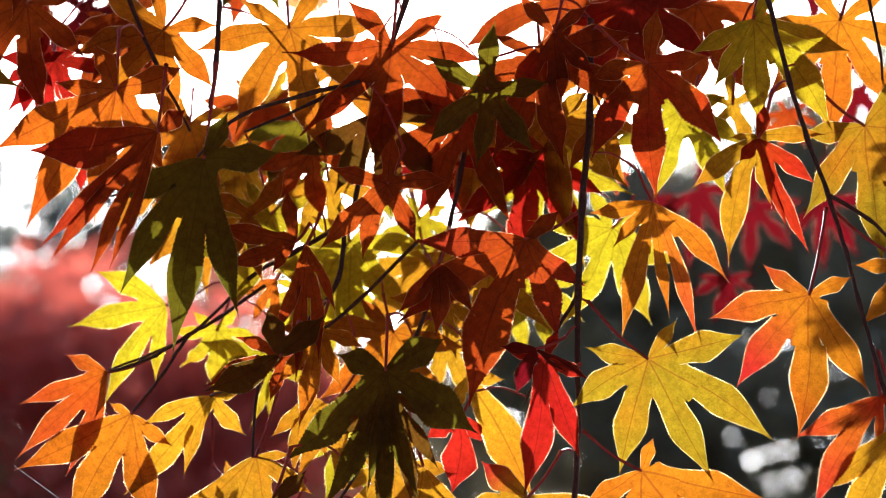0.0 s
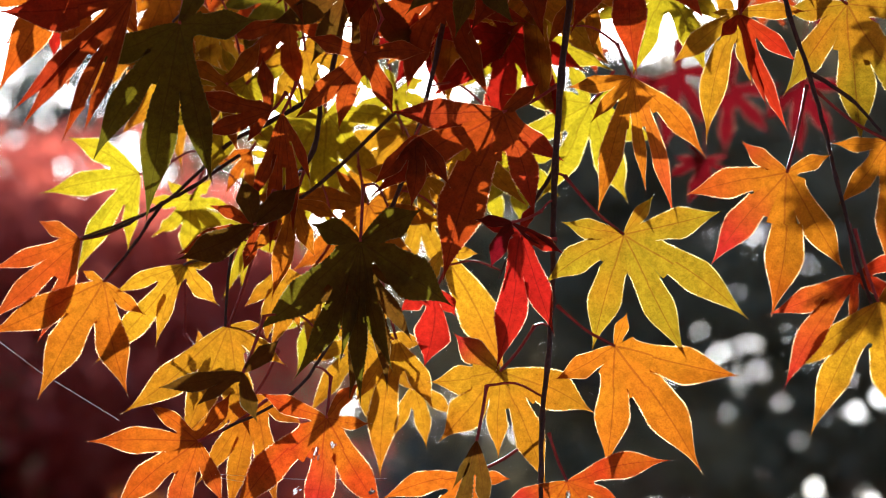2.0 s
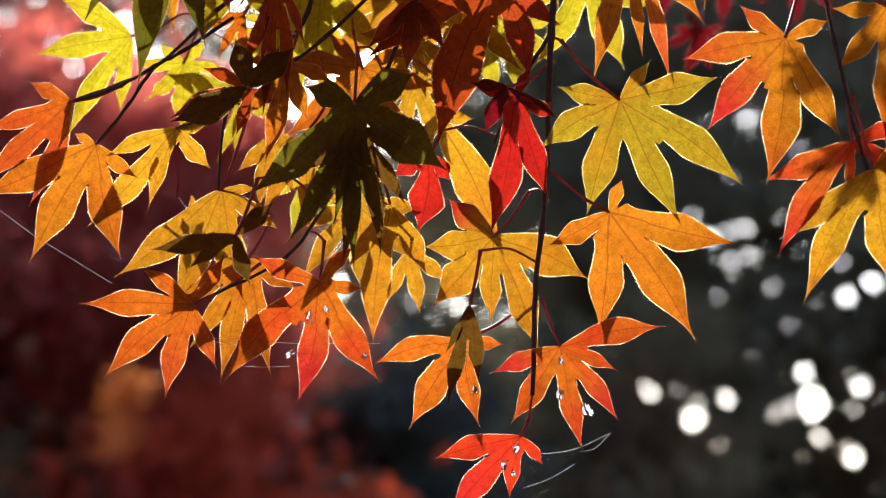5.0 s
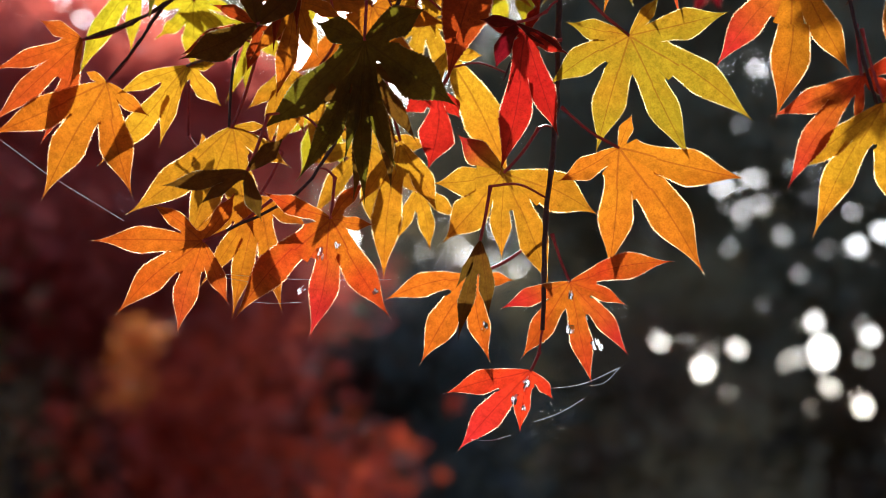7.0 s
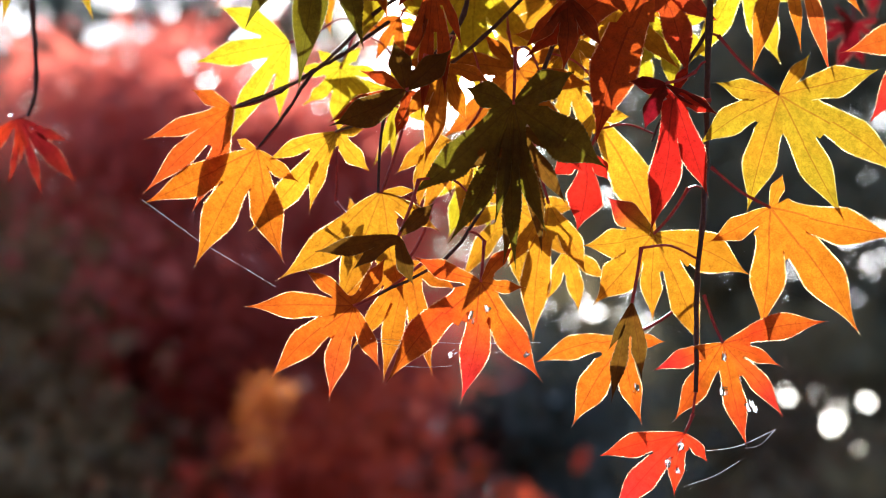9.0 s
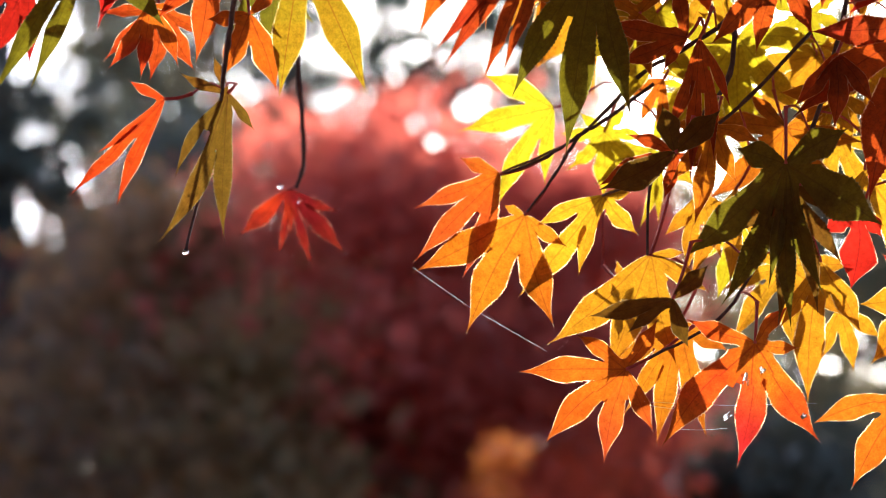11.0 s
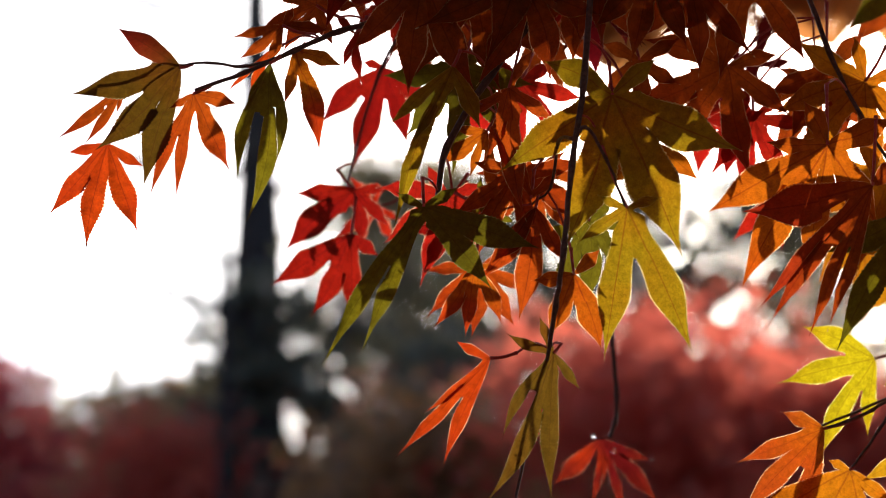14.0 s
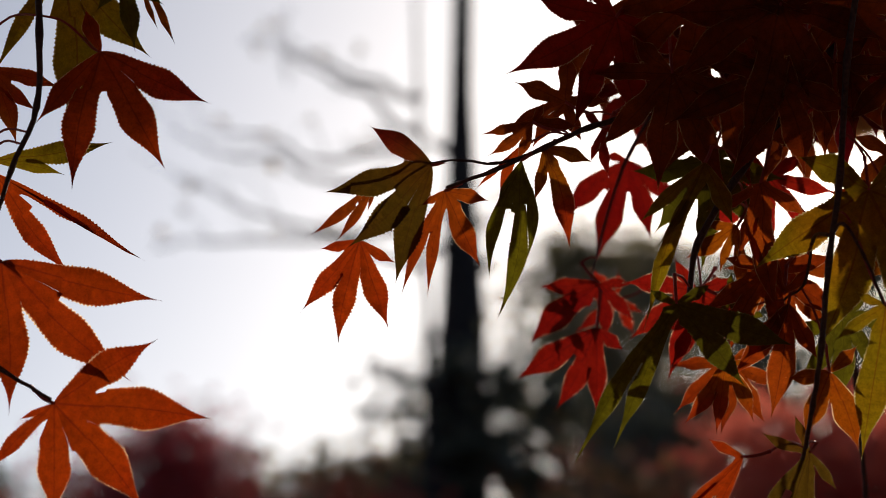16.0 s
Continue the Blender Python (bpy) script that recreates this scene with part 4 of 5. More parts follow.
leaf(main_spray, "amber", (0.0597, 0.6616, 1.8445), (-127, -32, -168), [(-151, 18), (0, 25), (41, 23), (99, 15)], (0.0536, 0.6633, 1.8581))
leaf(main_spray, "amber", (-0.1028, 0.6617, 1.8777), (-121, -28, -139), [(-128, 18), (-83, 31), (-33, 37), (0, 44), (43, 40), (82, 31), (135, 21)], (-0.0955, 0.6673, 1.8927))
leaf(main_spray, "amber", (-0.0562, 0.6569, 1.8764), (-123, 11, 168), [(-137, 22), (-92, 37), (-43, 46), (0, 52), (34, 43), (79, 37), (126, 22)], (-0.0580, 0.6594, 1.8955))
leaf(main_spray, "rust", (-0.0182, 0.6471, 1.8663), (-133, 10, -163), [(-135, 25), (-86, 39), (-41, 49), (0, 57), (42, 57), (75, 40), (120, 24)], (-0.0166, 0.6497, 1.8857))
leaf(main_spray, "rust", (0.0349, 0.6431, 1.8611), (-87, -24, -173), [(-90, 20), (-33, 35), (0, 47), (33, 45), (86, 43), (130, 37), (170, 23)], (0.0340, 0.6464, 1.8791))
leaf(main_spray, "rust", (0.0089, 0.6654, 1.8473), (-155, -52, -149), [(-95, 20), (-36, 42), (0, 52), (35, 52), (74, 49), (123, 35), (168, 24)], (0.0191, 0.6698, 1.8632))
leaf(main_spray, "yellow", (-0.0661, 0.7038, 1.8188), (-88, -20, -163), [(-121, 18), (-75, 32), (-32, 42), (0, 45), (45, 38), (85, 33), (139, 20)], (-0.0580, 0.7106, 1.8325))
leaf(main_spray, "yellow", (-0.0359, 0.7136, 1.8109), (-123, 6, -172), [(-129, 20), (-76, 32), (-40, 45), (0, 48), (37, 41), (81, 32), (126, 18)], (-0.0409, 0.7187, 1.8275))
leaf(main_spray, "yellow", (0.0379, 0.6991, 1.8395), (-134, 9, 152), [(-112, 18), (-69, 35), (-34, 40), (1, 44), (53, 37), (91, 32), (132, 20)], (0.0364, 0.7042, 1.8553))
leaf(main_spray, "yellow", (0.0638, 0.7005, 1.8131), (-121, 29, 180), [(-173, 19), (-123, 33), (-87, 40), (-48, 44), (0, 46), (35, 35), (84, 21)], (0.0729, 0.7056, 1.8276))
leaf(main_spray, "honey", (0.0189, 0.7116, 1.8021), (-91, -11, -164), [(-125, 19), (-81, 29), (-40, 38), (0, 40), (47, 35), (94, 32), (128, 18)], (0.0235, 0.7175, 1.8171))
leaf(main_spray, "honey", (0.0459, 0.6881, 1.8541), (-132, 25, 152), [(-179, 19), (-128, 32), (-85, 40), (-47, 41), (0, 42), (41, 31), (82, 18)], (0.0527, 0.6926, 1.8692))
leaf(main_spray, "yellow", (0.0894, 0.6739, 1.8518), (-99, 22, 166), [(-168, 19), (-132, 28), (-88, 34), (-42, 38), (0, 38), (31, 27), (82, 17)], (0.0955, 0.6783, 1.8663))
leaf(main_spray, "rust", (0.0453, 0.6767, 1.8958), (-98, -21, 164), [(-127, 23), (-93, 43), (-51, 48), (0, 52), (42, 48), (83, 40), (122, 22)], (0.0464, 0.6788, 1.9154))
leaf(main_spray, "red", (0.0700, 0.6656, 1.8913), (-98, 11, 165), [(-134, 20), (-89, 30), (-39, 42), (0, 46), (39, 39), (78, 32), (131, 18)], (0.0670, 0.6693, 1.9083))
leaf(main_spray, "rust", (-0.1502, 0.6455, 1.8812), (-107, 8, 176), [(-166, 19), (-120, 35), (-80, 42), (-43, 42), (0, 43), (40, 31), (89, 20)], (-0.1408, 0.6528, 1.8945))
leaf(main_spray, "honey", (-0.0194, 0.7209, 1.7245), (-101, 8, 161), [(-129, 16), (-80, 26), (-44, 35), (0, 35), (44, 35), (80, 28), (126, 16)], (-0.0196, 0.7286, 1.7377))
leaf(main_spray, "rust", (-0.1563, 0.6074, 1.8994), (-126, 27, 154), [(-174, 15), (-119, 29), (-84, 32), (-37, 34), (0, 35), (40, 25), (86, 16)], (-0.1604, 0.6109, 1.9139))
leaf(main_spray, "rust", (-0.1369, 0.6105, 1.9009), (-117, -19, -174), [(-124, 18), (-78, 31), (-41, 39), (0, 39), (49, 38), (91, 31), (135, 18)], (-0.1302, 0.6162, 1.9150))
# back leaves added sunward to shade the top of the spray
leaf(main_spray, "amber", (0.0774, 0.9217, 1.9801), (-140, -25, -159), [(-92, 24), (-42, 41), (0, 59), (44, 59), (86, 54), (122, 43), (172, 24)], (0.0749, 0.9238, 2.0011))
leaf(main_spray, "rust", (-0.0937, 0.8087, 1.9835), (-100, -2, -160), [(-117, 22), (-69, 35), (-37, 47), (0, 50), (47, 43), (94, 37), (138, 23)], (-0.1008, 0.8108, 2.0006))
leaf(main_spray, "honey", (-0.0910, 0.8959, 1.9326), (-143, 54, 158), [(-175, 22), (-122, 35), (-81, 43), (-41, 47), (0, 48), (34, 35), (85, 21)], (-0.0938, 0.8994, 1.9507))
leaf(main_spray, "moss", (-0.0885, 0.7630, 1.9639), (-116, -43, -140), [(-87, 19), (-50, 31), (-1, 44), (36, 43), (76, 43), (114, 31), (159, 19)], (-0.0845, 0.7663, 1.9809))
leaf(main_spray, "red", (0.0710, 0.8269, 1.9732), (-127, 31, 172), [(-170, 21), (-133, 34), (-83, 42), (-40, 42), (0, 45), (31, 34), (81, 19)], (0.0801, 0.8302, 1.9881))
leaf(main_spray, "red", (0.0687, 0.8065, 1.9934), (-135, 4, 171), [(-123, 19), (-83, 31), (-40, 38), (0, 45), (47, 42), (85, 31), (132, 19)], (0.0662, 0.8097, 2.0098))
leaf(main_spray, "rust", (0.0794, 0.8334, 1.9566), (-129, 34, 174), [(-174, 19), (-128, 32), (-92, 41), (-45, 45), (0, 46), (39, 35), (86, 20)], (0.0817, 0.8365, 1.9740))
leaf(main_spray, "rust", (-0.0886, 0.8788, 1.9216), (-134, -5, -175), [(-132, 24), (-87, 37), (-42, 50), (0, 55), (42, 51), (78, 40), (127, 25)], (-0.0834, 0.8829, 1.9405))
leaf(main_spray, "amber", (-0.0186, 0.7073, 1.7740), (-105, 31, 161), [(-168, 20), (-130, 32), (-83, 41), (-48, 42), (0, 42), (44, 30), (80, 20)], (-0.0230, 0.7133, 1.7901))
leaf(main_spray, "honey", (-0.0904, 0.7167, 1.8309), (-120, 5, -153), [(-128, 18), (-85, 29), (-45, 39), (0, 42), (35, 39), (77, 31), (123, 18)], (-0.0943, 0.7216, 1.8463))
leaf(main_spray, "honey", (0.0154, 0.6877, 1.8531), (-127, -8, 179), [(-122, 21), (-78, 35), (-37, 45), (0, 50), (46, 43), (91, 35), (136, 21)], (0.0179, 0.6915, 1.8708))
leaf(main_spray, "honey", (0.0403, 0.6779, 1.8479), (-127, -45, 179), [(-74, 22), (-31, 38), (0, 47), (46, 46), (95, 40), (126, 34), (169, 20)], (0.0385, 0.6820, 1.8654))
leaf(main_spray, "red", (0.0326, 0.6881, 1.8358), (-125, -9, -179), [(-132, 20), (-80, 31), (-41, 39), (0, 44), (42, 40), (78, 32), (134, 18)], (0.0354, 0.6925, 1.8526))
leaf(main_spray, "honey", (-0.0067, 0.7295, 1.8073), (-120, -5, 176), [(-129, 17), (-76, 31), (-38, 40), (0, 44), (34, 36), (76, 28), (133, 19)], (-0.0102, 0.7353, 1.8227))
leaf(main_spray, "yellow", (-0.0422, 0.7342, 1.8054), (-91, -8, 167), [(-132, 18), (-83, 29), (-47, 36), (0, 43), (37, 39), (76, 31), (128, 17)], (-0.0386, 0.7403, 1.8207))
leaf(main_spray, "amber", (-0.0983, 0.7037, 1.8551), (-94, 16, 167), [(-163, 21), (-122, 31), (-83, 37), (-38, 40), (0, 41), (42, 30), (94, 17)], (-0.0983, 0.7084, 1.8713))
leaf(main_spray, "honey", (-0.0813, 0.7147, 1.8452), (-94, -5, 171), [(-129, 19), (-88, 31), (-41, 35), (0, 40), (37, 40), (79, 29), (128, 17)], (-0.0863, 0.7196, 1.8600))
leaf(main_spray, "amber", (-0.1082, 0.7185, 1.8391), (-86, -3, -171), [(-136, 16), (-86, 24), (-37, 32), (0, 36), (39, 34), (76, 26), (122, 16)], (-0.1037, 0.7253, 1.8525))
leaf(main_spray, "red", (-0.1454, 0.6732, 1.8704), (-109, 0, -145), [(-128, 14), (-80, 23), (-33, 28), (0, 30), (43, 28), (90, 24), (134, 14)], (-0.1467, 0.6787, 1.8834))
leaf(main_spray, "rust", (-0.1252, 0.6866, 1.8878), (-119, -21, -145), [(-84, 15), (-48, 24), (0, 34), (37, 33), (82, 31), (118, 27), (161, 16)], (-0.1245, 0.6915, 1.9025))
# small leaves added along the sun's direction to throw shadows on this spray
leaf(main_spray, "honey", (-0.0805, 0.7330, 1.7197), (76, 65, 19), [(-165, 10), (-119, 13), (-73, 20), (-32, 19), (0, 20), (34, 14), (82, 10)], (-0.0896, 0.7407, 1.7284))
leaf(main_spray, "rust", (0.0684, 0.7721, 1.8569), (-85, 16, 170), [(-125, 6), (-85, 10), (-38, 13), (0, 14), (32, 12), (63, 10), (121, 7)], (0.0667, 0.7795, 1.8667))
leaf(main_spray, "amber", (0.0920, 0.7437, 1.8694), (-138, -56, -170), [(-64, 7), (-25, 11), (0, 13), (43, 12), (77, 12), (124, 11), (168, 7)], (0.0949, 0.7504, 1.8794))

inner_spray = spray("maple spray of orange, honey and shade-darkened moss-green leaves")
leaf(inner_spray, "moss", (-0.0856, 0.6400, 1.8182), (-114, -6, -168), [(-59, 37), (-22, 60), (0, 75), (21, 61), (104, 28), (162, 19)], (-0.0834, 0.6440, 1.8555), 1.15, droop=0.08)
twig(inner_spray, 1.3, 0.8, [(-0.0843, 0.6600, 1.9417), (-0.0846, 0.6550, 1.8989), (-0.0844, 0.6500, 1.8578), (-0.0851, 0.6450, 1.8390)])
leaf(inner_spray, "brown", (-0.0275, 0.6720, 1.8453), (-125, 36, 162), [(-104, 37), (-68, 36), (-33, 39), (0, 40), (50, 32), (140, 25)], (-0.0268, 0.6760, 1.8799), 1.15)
leaf(inner_spray, "rust", (-0.0537, 0.6900, 1.8369), (-113, 12, -179), [(-87, 26), (-46, 26), (0, 28), (57, 20), (144, 20)], (-0.0588, 0.6940, 1.8753), 1.10)
leaf(inner_spray, "ruby", (-0.0003, 0.7000, 1.8422), (-113, 10, 177), [(-76, 27), (-39, 31), (0, 32), (41, 30), (96, 23)], (-0.0045, 0.7040, 1.8777), 1.15)
leaf(inner_spray, "orange", (-0.1265, 0.6900, 1.7520), (-115, -41, -152), [(-68, 17, 0.3), (-24, 35, 0.25), (0, 46, 0.35), (25, 42, 0.5)], (-0.1091, 0.6940, 1.7595), 1.12)
leaf(inner_spray, "amber", (-0.1179, 0.6950, 1.7374), (-107, -25, -162), [(-89, 9), (-37, 46), (0, 48), (42, 42), (81, 20)], (-0.1074, 0.6990, 1.7536), 1.12)
leaf(inner_spray, "honey", (-0.0894, 0.7000, 1.7454), (-113, -37, -158), [(-26, 29), (0, 51), (23, 32), (82, 20), (137, 11)], (-0.0794, 0.7040, 1.7506), 1.20)
leaf(inner_spray, "yellow", (-0.0709, 0.7350, 1.7686), (-108, -16, -168), [(-84, 31), (-49, 29), (0, 31), (15, 28), (63, 18)], (-0.0676, 0.7390, 1.7710), 1.25)
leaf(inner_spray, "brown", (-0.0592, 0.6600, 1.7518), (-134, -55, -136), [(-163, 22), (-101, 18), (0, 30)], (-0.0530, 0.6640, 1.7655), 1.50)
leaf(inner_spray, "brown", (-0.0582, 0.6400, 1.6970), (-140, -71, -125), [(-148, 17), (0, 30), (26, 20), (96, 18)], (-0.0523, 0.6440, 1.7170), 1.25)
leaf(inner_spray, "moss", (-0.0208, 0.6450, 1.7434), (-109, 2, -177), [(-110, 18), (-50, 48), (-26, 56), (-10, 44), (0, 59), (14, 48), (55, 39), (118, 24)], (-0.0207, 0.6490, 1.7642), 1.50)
twig(inner_spray, 0.75, 0.45, [(-0.0129, 0.7000, 1.8053), (-0.0349, 0.6900, 1.7787), (-0.0502, 0.6800, 1.7633), (-0.0608, 0.6750, 1.7554), (-0.0776, 0.6900, 1.7476), (-0.0894, 0.7000, 1.7454)])
twig(inner_spray, 0.75, 0.45, [(-0.0706, 0.7000, 1.7877), (-0.0883, 0.7000, 1.7745), (-0.0979, 0.6950, 1.7672), (-0.1088, 0.6920, 1.7591), (-0.1178, 0.6900, 1.7547), (-0.1265, 0.6900, 1.7520)])
twig(inner_spray, 0.75, 0.45, [(-0.0979, 0.6950, 1.7672), (-0.1029, 0.6950, 1.7592), (-0.1070, 0.6970, 1.7531), (-0.1179, 0.6950, 1.7374)])
leaf(inner_spray, "moss", (-0.0603, 0.7050, 1.8540), (-116, 17, 178), [(-88, 24), (-42, 30), (0, 31), (48, 27), (138, 20)], (-0.0575, 0.7090, 1.8905), 1.20)
leaf(inner_spray, "amber", (-0.0445, 0.7150, 1.8834), (-119, 22, 174), [(-89, 25), (-43, 25), (0, 30), (52, 24), (143, 19)], (-0.0481, 0.7190, 1.9187), 1.20)
leaf(inner_spray, "rust", (-0.0996, 0.6250, 1.8230), (-117, -33, -153), [(-43, 46, 0.3), (-6, 59, 0.4), (0, 61, 0.2), (14, 58), (20, 53), (168, 13)], (-0.0985, 0.6290, 1.8494), 1.35)
leaf(inner_spray, "ruby", (-0.1532, 0.6600, 1.8618), (-116, -7, -161), [(-40, 14), (0, 21), (49, 12), (125, 12), (175, 16)], (-0.1541, 0.6640, 1.8863), 1.15)
leaf(inner_spray, "rust", (-0.1212, 0.6700, 1.8852), (-118, 10, -173), [(-79, 25), (-37, 31), (0, 32), (43, 28), (125, 20)], (-0.1213, 0.6740, 1.9134), 1.20)
leaf(inner_spray, "amber", (-0.0617, 0.7050, 1.6982), (-103, -10, -171), [(-48, 33), (-21, 40), (0, 46), (24, 43), (71, 21)], (-0.0541, 0.7090, 1.7155), 1.25)
leaf(inner_spray, "brown", (0.0200, 0.6620, 1.6784), (-102, -11, -178), [(-15, 19), (0, 35), (19, 27)], (0.0231, 0.6660, 1.6979), 1.70)
leaf(inner_spray, "honey", (-0.0477, 0.7000, 1.8287), (-115, 16, 179), [(-87, 23), (-45, 25), (0, 26), (54, 23), (135, 21)], (-0.0513, 0.7040, 1.8570), 1.20)

right_spray = spray("maple spray with orange, olive and scarlet leaves on a dark twig", VIEW_FIT)
twig(right_spray, 0.8, 0.4, [(0.1612, 0.6506, 1.9135), (0.1541, 0.6515, 1.8911), (0.1589, 0.6594, 1.8698), (0.1615, 0.6690, 1.8579)])
twig(right_spray, 0.8, 0.5, [(0.1334, 0.6364, 1.8082), (0.1468, 0.6363, 1.7994), (0.1575, 0.6343, 1.7869)])
twig(right_spray, 0.95, 0.6, [(0.1035, 0.6221, 1.9195), (0.1139, 0.6293, 1.8780), (0.1213, 0.6348, 1.8488), (0.1270, 0.6360, 1.8285), (0.1334, 0.6364, 1.8082), (0.1382, 0.6344, 1.7875), (0.1411, 0.6305, 1.7695), (0.1475, 0.6308, 1.7415), (0.1549, 0.6333, 1.7211)])
leaf(right_spray, "amber", (0.1250, 0.6335, 1.7719), (-112, -7, 171), [(-119, 19, 0.5), (-71, 36, 0.3), (-32, 43, 1.0), (0, 52), (35, 41), (118, 16)], (0.1329, 0.6375, 1.8036), 1.05)
leaf(right_spray, "flame", (0.1477, 0.6350, 1.7374), (-90, -32, 173), [(-35, 32, 0.6), (0, 46, 0.9), (25, 18), (93, 25), (143, 19)], (0.1464, 0.6374, 1.7555))
leaf(right_spray, "honey", (0.1534, 0.6275, 1.7272), (-123, -24, 177), [(-24, 42), (0, 56), (35, 46), (94, 23), (157, 15)], (0.1466, 0.6297, 1.7521))
leaf(right_spray, "olive", (0.1510, 0.6541, 1.8387), (-102, 31, 178), [(-113, 25), (-67, 43), (-31, 53), (-1, 60), (56, 35), (108, 29)], (0.1329, 0.6576, 1.8570), 1.1)
leaf(right_spray, "amber", (0.1597, 0.6351, 1.7840), (-101, -1, 162), [(-90, 19), (-38, 28), (0, 48), (40, 39), (102, 22)], (0.1359, 0.6409, 1.8034))
leaf(right_spray, "honey", (0.1112, 0.6481, 1.8333), (-126, -16, 171), [(-71, 10), (-37, 32), (0, 51), (24, 27), (104, 25)], (0.1176, 0.6473, 1.8493))
leaf(right_spray, "scarlet", (0.1114, 0.6446, 1.8308), (-117, 16, 157), [(-62, 11), (-6, 37), (0, 48), (27, 27), (148, 13)], (0.1169, 0.6433, 1.8488), 1.35)
leaf(right_spray, "yellow", (0.1097, 0.6356, 1.8719), (-119, 29, 156), [(-97, 26), (-65, 29), (-31, 40), (0, 50), (36, 37), (114, 23)], (0.1126, 0.6340, 1.8893))
leaf(right_spray, "honey", (0.1071, 0.6759, 1.8540), (-96, 18, 165), [(-128, 13), (-51, 19), (0, 21), (94, 14), (162, 15)], (0.1089, 0.6724, 1.8788))
leaf(right_spray, "amber", (0.1455, 0.6628, 1.8822), (-108, -7, -175), [(-134, 20), (-79, 33), (-36, 42), (0, 48), (40, 41), (77, 32), (126, 20)], (0.1508, 0.6653, 1.8993))
leaf(right_spray, "rust", (0.0950, 0.6776, 1.8946), (-143, 29, 162), [(-169, 21), (-133, 38), (-86, 43), (-33, 50), (0, 52), (39, 39), (91, 19)], (0.1018, 0.6801, 1.9115))
# three leaves added far behind, only to cast shadows forward
leaf(right_spray, "crimson", (0.1140, 1.0118, 1.9150), (-115, 35, 162), [(-154, 9), (-109, 11), (-67, 16), (-31, 17), (0, 17), (44, 12), (77, 7)], (0.1147, 1.0187, 1.9270))
leaf(right_spray, "crimson", (0.1371, 0.9215, 1.8485), (-98, -21, -172), [(-110, 13), (-67, 17), (-40, 25), (0, 27), (32, 23), (85, 16), (119, 13)], (0.1384, 0.9278, 1.8642))
leaf(right_spray, "rust", (0.1551, 0.8344, 1.9048), (-143, -51, -173), [(-83, 9), (-29, 17), (0, 22), (30, 21), (73, 18), (115, 17), (165, 11)], (0.1585, 0.8393, 1.9188))

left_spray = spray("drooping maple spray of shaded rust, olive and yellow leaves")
twig(left_spray, 1.0, 0.5, [(-0.2003, 0.6149, 1.9320), (-0.2322, 0.6263, 1.9362), (-0.2717, 0.6438, 1.9195), (-0.3000, 0.6659, 1.8968), (-0.3157, 0.6761, 1.8528)])
twig(left_spray, 2.2, 1.0, [(-0.1565, 0.6043, 1.9715), (-0.1815, 0.6078, 1.9332), (-0.2008, 0.6041, 1.9068), (-0.2153, 0.5988, 1.8839), (-0.2271, 0.5926, 1.8630), (-0.2424, 0.5920, 1.8363), (-0.2439, 0.5879, 1.8143)])
twig(left_spray, 0.7, 0.4, [(-0.1901, 0.5695, 1.8274), (-0.1988, 0.5821, 1.8314), (-0.2077, 0.6045, 1.8230), (-0.2199, 0.6227, 1.8231)])
twig(left_spray, 0.7, 0.4, [(-0.1901, 0.5698, 1.8265), (-0.1858, 0.5693, 1.8311), (-0.1808, 0.5771, 1.8225), (-0.1766, 0.5873, 1.8086)])
twig(left_spray, 0.7, 0.5, [(-0.2055, 0.6009, 1.7641), (-0.2125, 0.6172, 1.7543), (-0.2183, 0.6199, 1.7327), (-0.2186, 0.6079, 1.7099)])
twig(left_spray, 1.2, 0.8, [(-0.1792, 0.5763, 1.9520), (-0.1879, 0.5809, 1.8947), (-0.1877, 0.5726, 1.8496), (-0.1911, 0.5721, 1.8194), (-0.1939, 0.5753, 1.7909), (-0.1988, 0.5842, 1.7739), (-0.2042, 0.5962, 1.7629)])
leaf(left_spray, "rust", (-0.3105, 0.6580, 1.9535), (-120, 1, -169), [(-124, 16), (-78, 25), (-35, 28), (0, 38), (43, 33), (80, 23), (125, 15)], (-0.3167, 0.6620, 1.9716), 1.05)
leaf(left_spray, "rust", (-0.2878, 0.6554, 1.9596), (-121, 17, -149), [(-120, 14), (-78, 22), (-34, 28), (0, 38), (42, 30), (93, 25), (129, 16)], (-0.2886, 0.6594, 1.9769), 1.05)
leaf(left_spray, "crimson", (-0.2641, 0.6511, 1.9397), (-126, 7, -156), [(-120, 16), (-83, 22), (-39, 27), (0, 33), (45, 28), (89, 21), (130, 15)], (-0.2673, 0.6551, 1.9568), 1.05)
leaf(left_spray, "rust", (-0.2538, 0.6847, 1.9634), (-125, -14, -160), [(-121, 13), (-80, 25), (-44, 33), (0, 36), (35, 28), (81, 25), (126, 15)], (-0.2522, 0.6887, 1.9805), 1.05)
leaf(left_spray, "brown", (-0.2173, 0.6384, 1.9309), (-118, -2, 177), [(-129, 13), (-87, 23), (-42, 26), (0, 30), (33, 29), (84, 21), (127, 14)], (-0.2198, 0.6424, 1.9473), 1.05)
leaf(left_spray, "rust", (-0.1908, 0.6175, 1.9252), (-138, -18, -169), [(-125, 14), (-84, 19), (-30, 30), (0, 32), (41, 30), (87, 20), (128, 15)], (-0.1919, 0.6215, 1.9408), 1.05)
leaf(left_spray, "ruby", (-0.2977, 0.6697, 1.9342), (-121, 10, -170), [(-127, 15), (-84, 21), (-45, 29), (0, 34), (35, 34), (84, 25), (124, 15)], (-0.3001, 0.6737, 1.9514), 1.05)
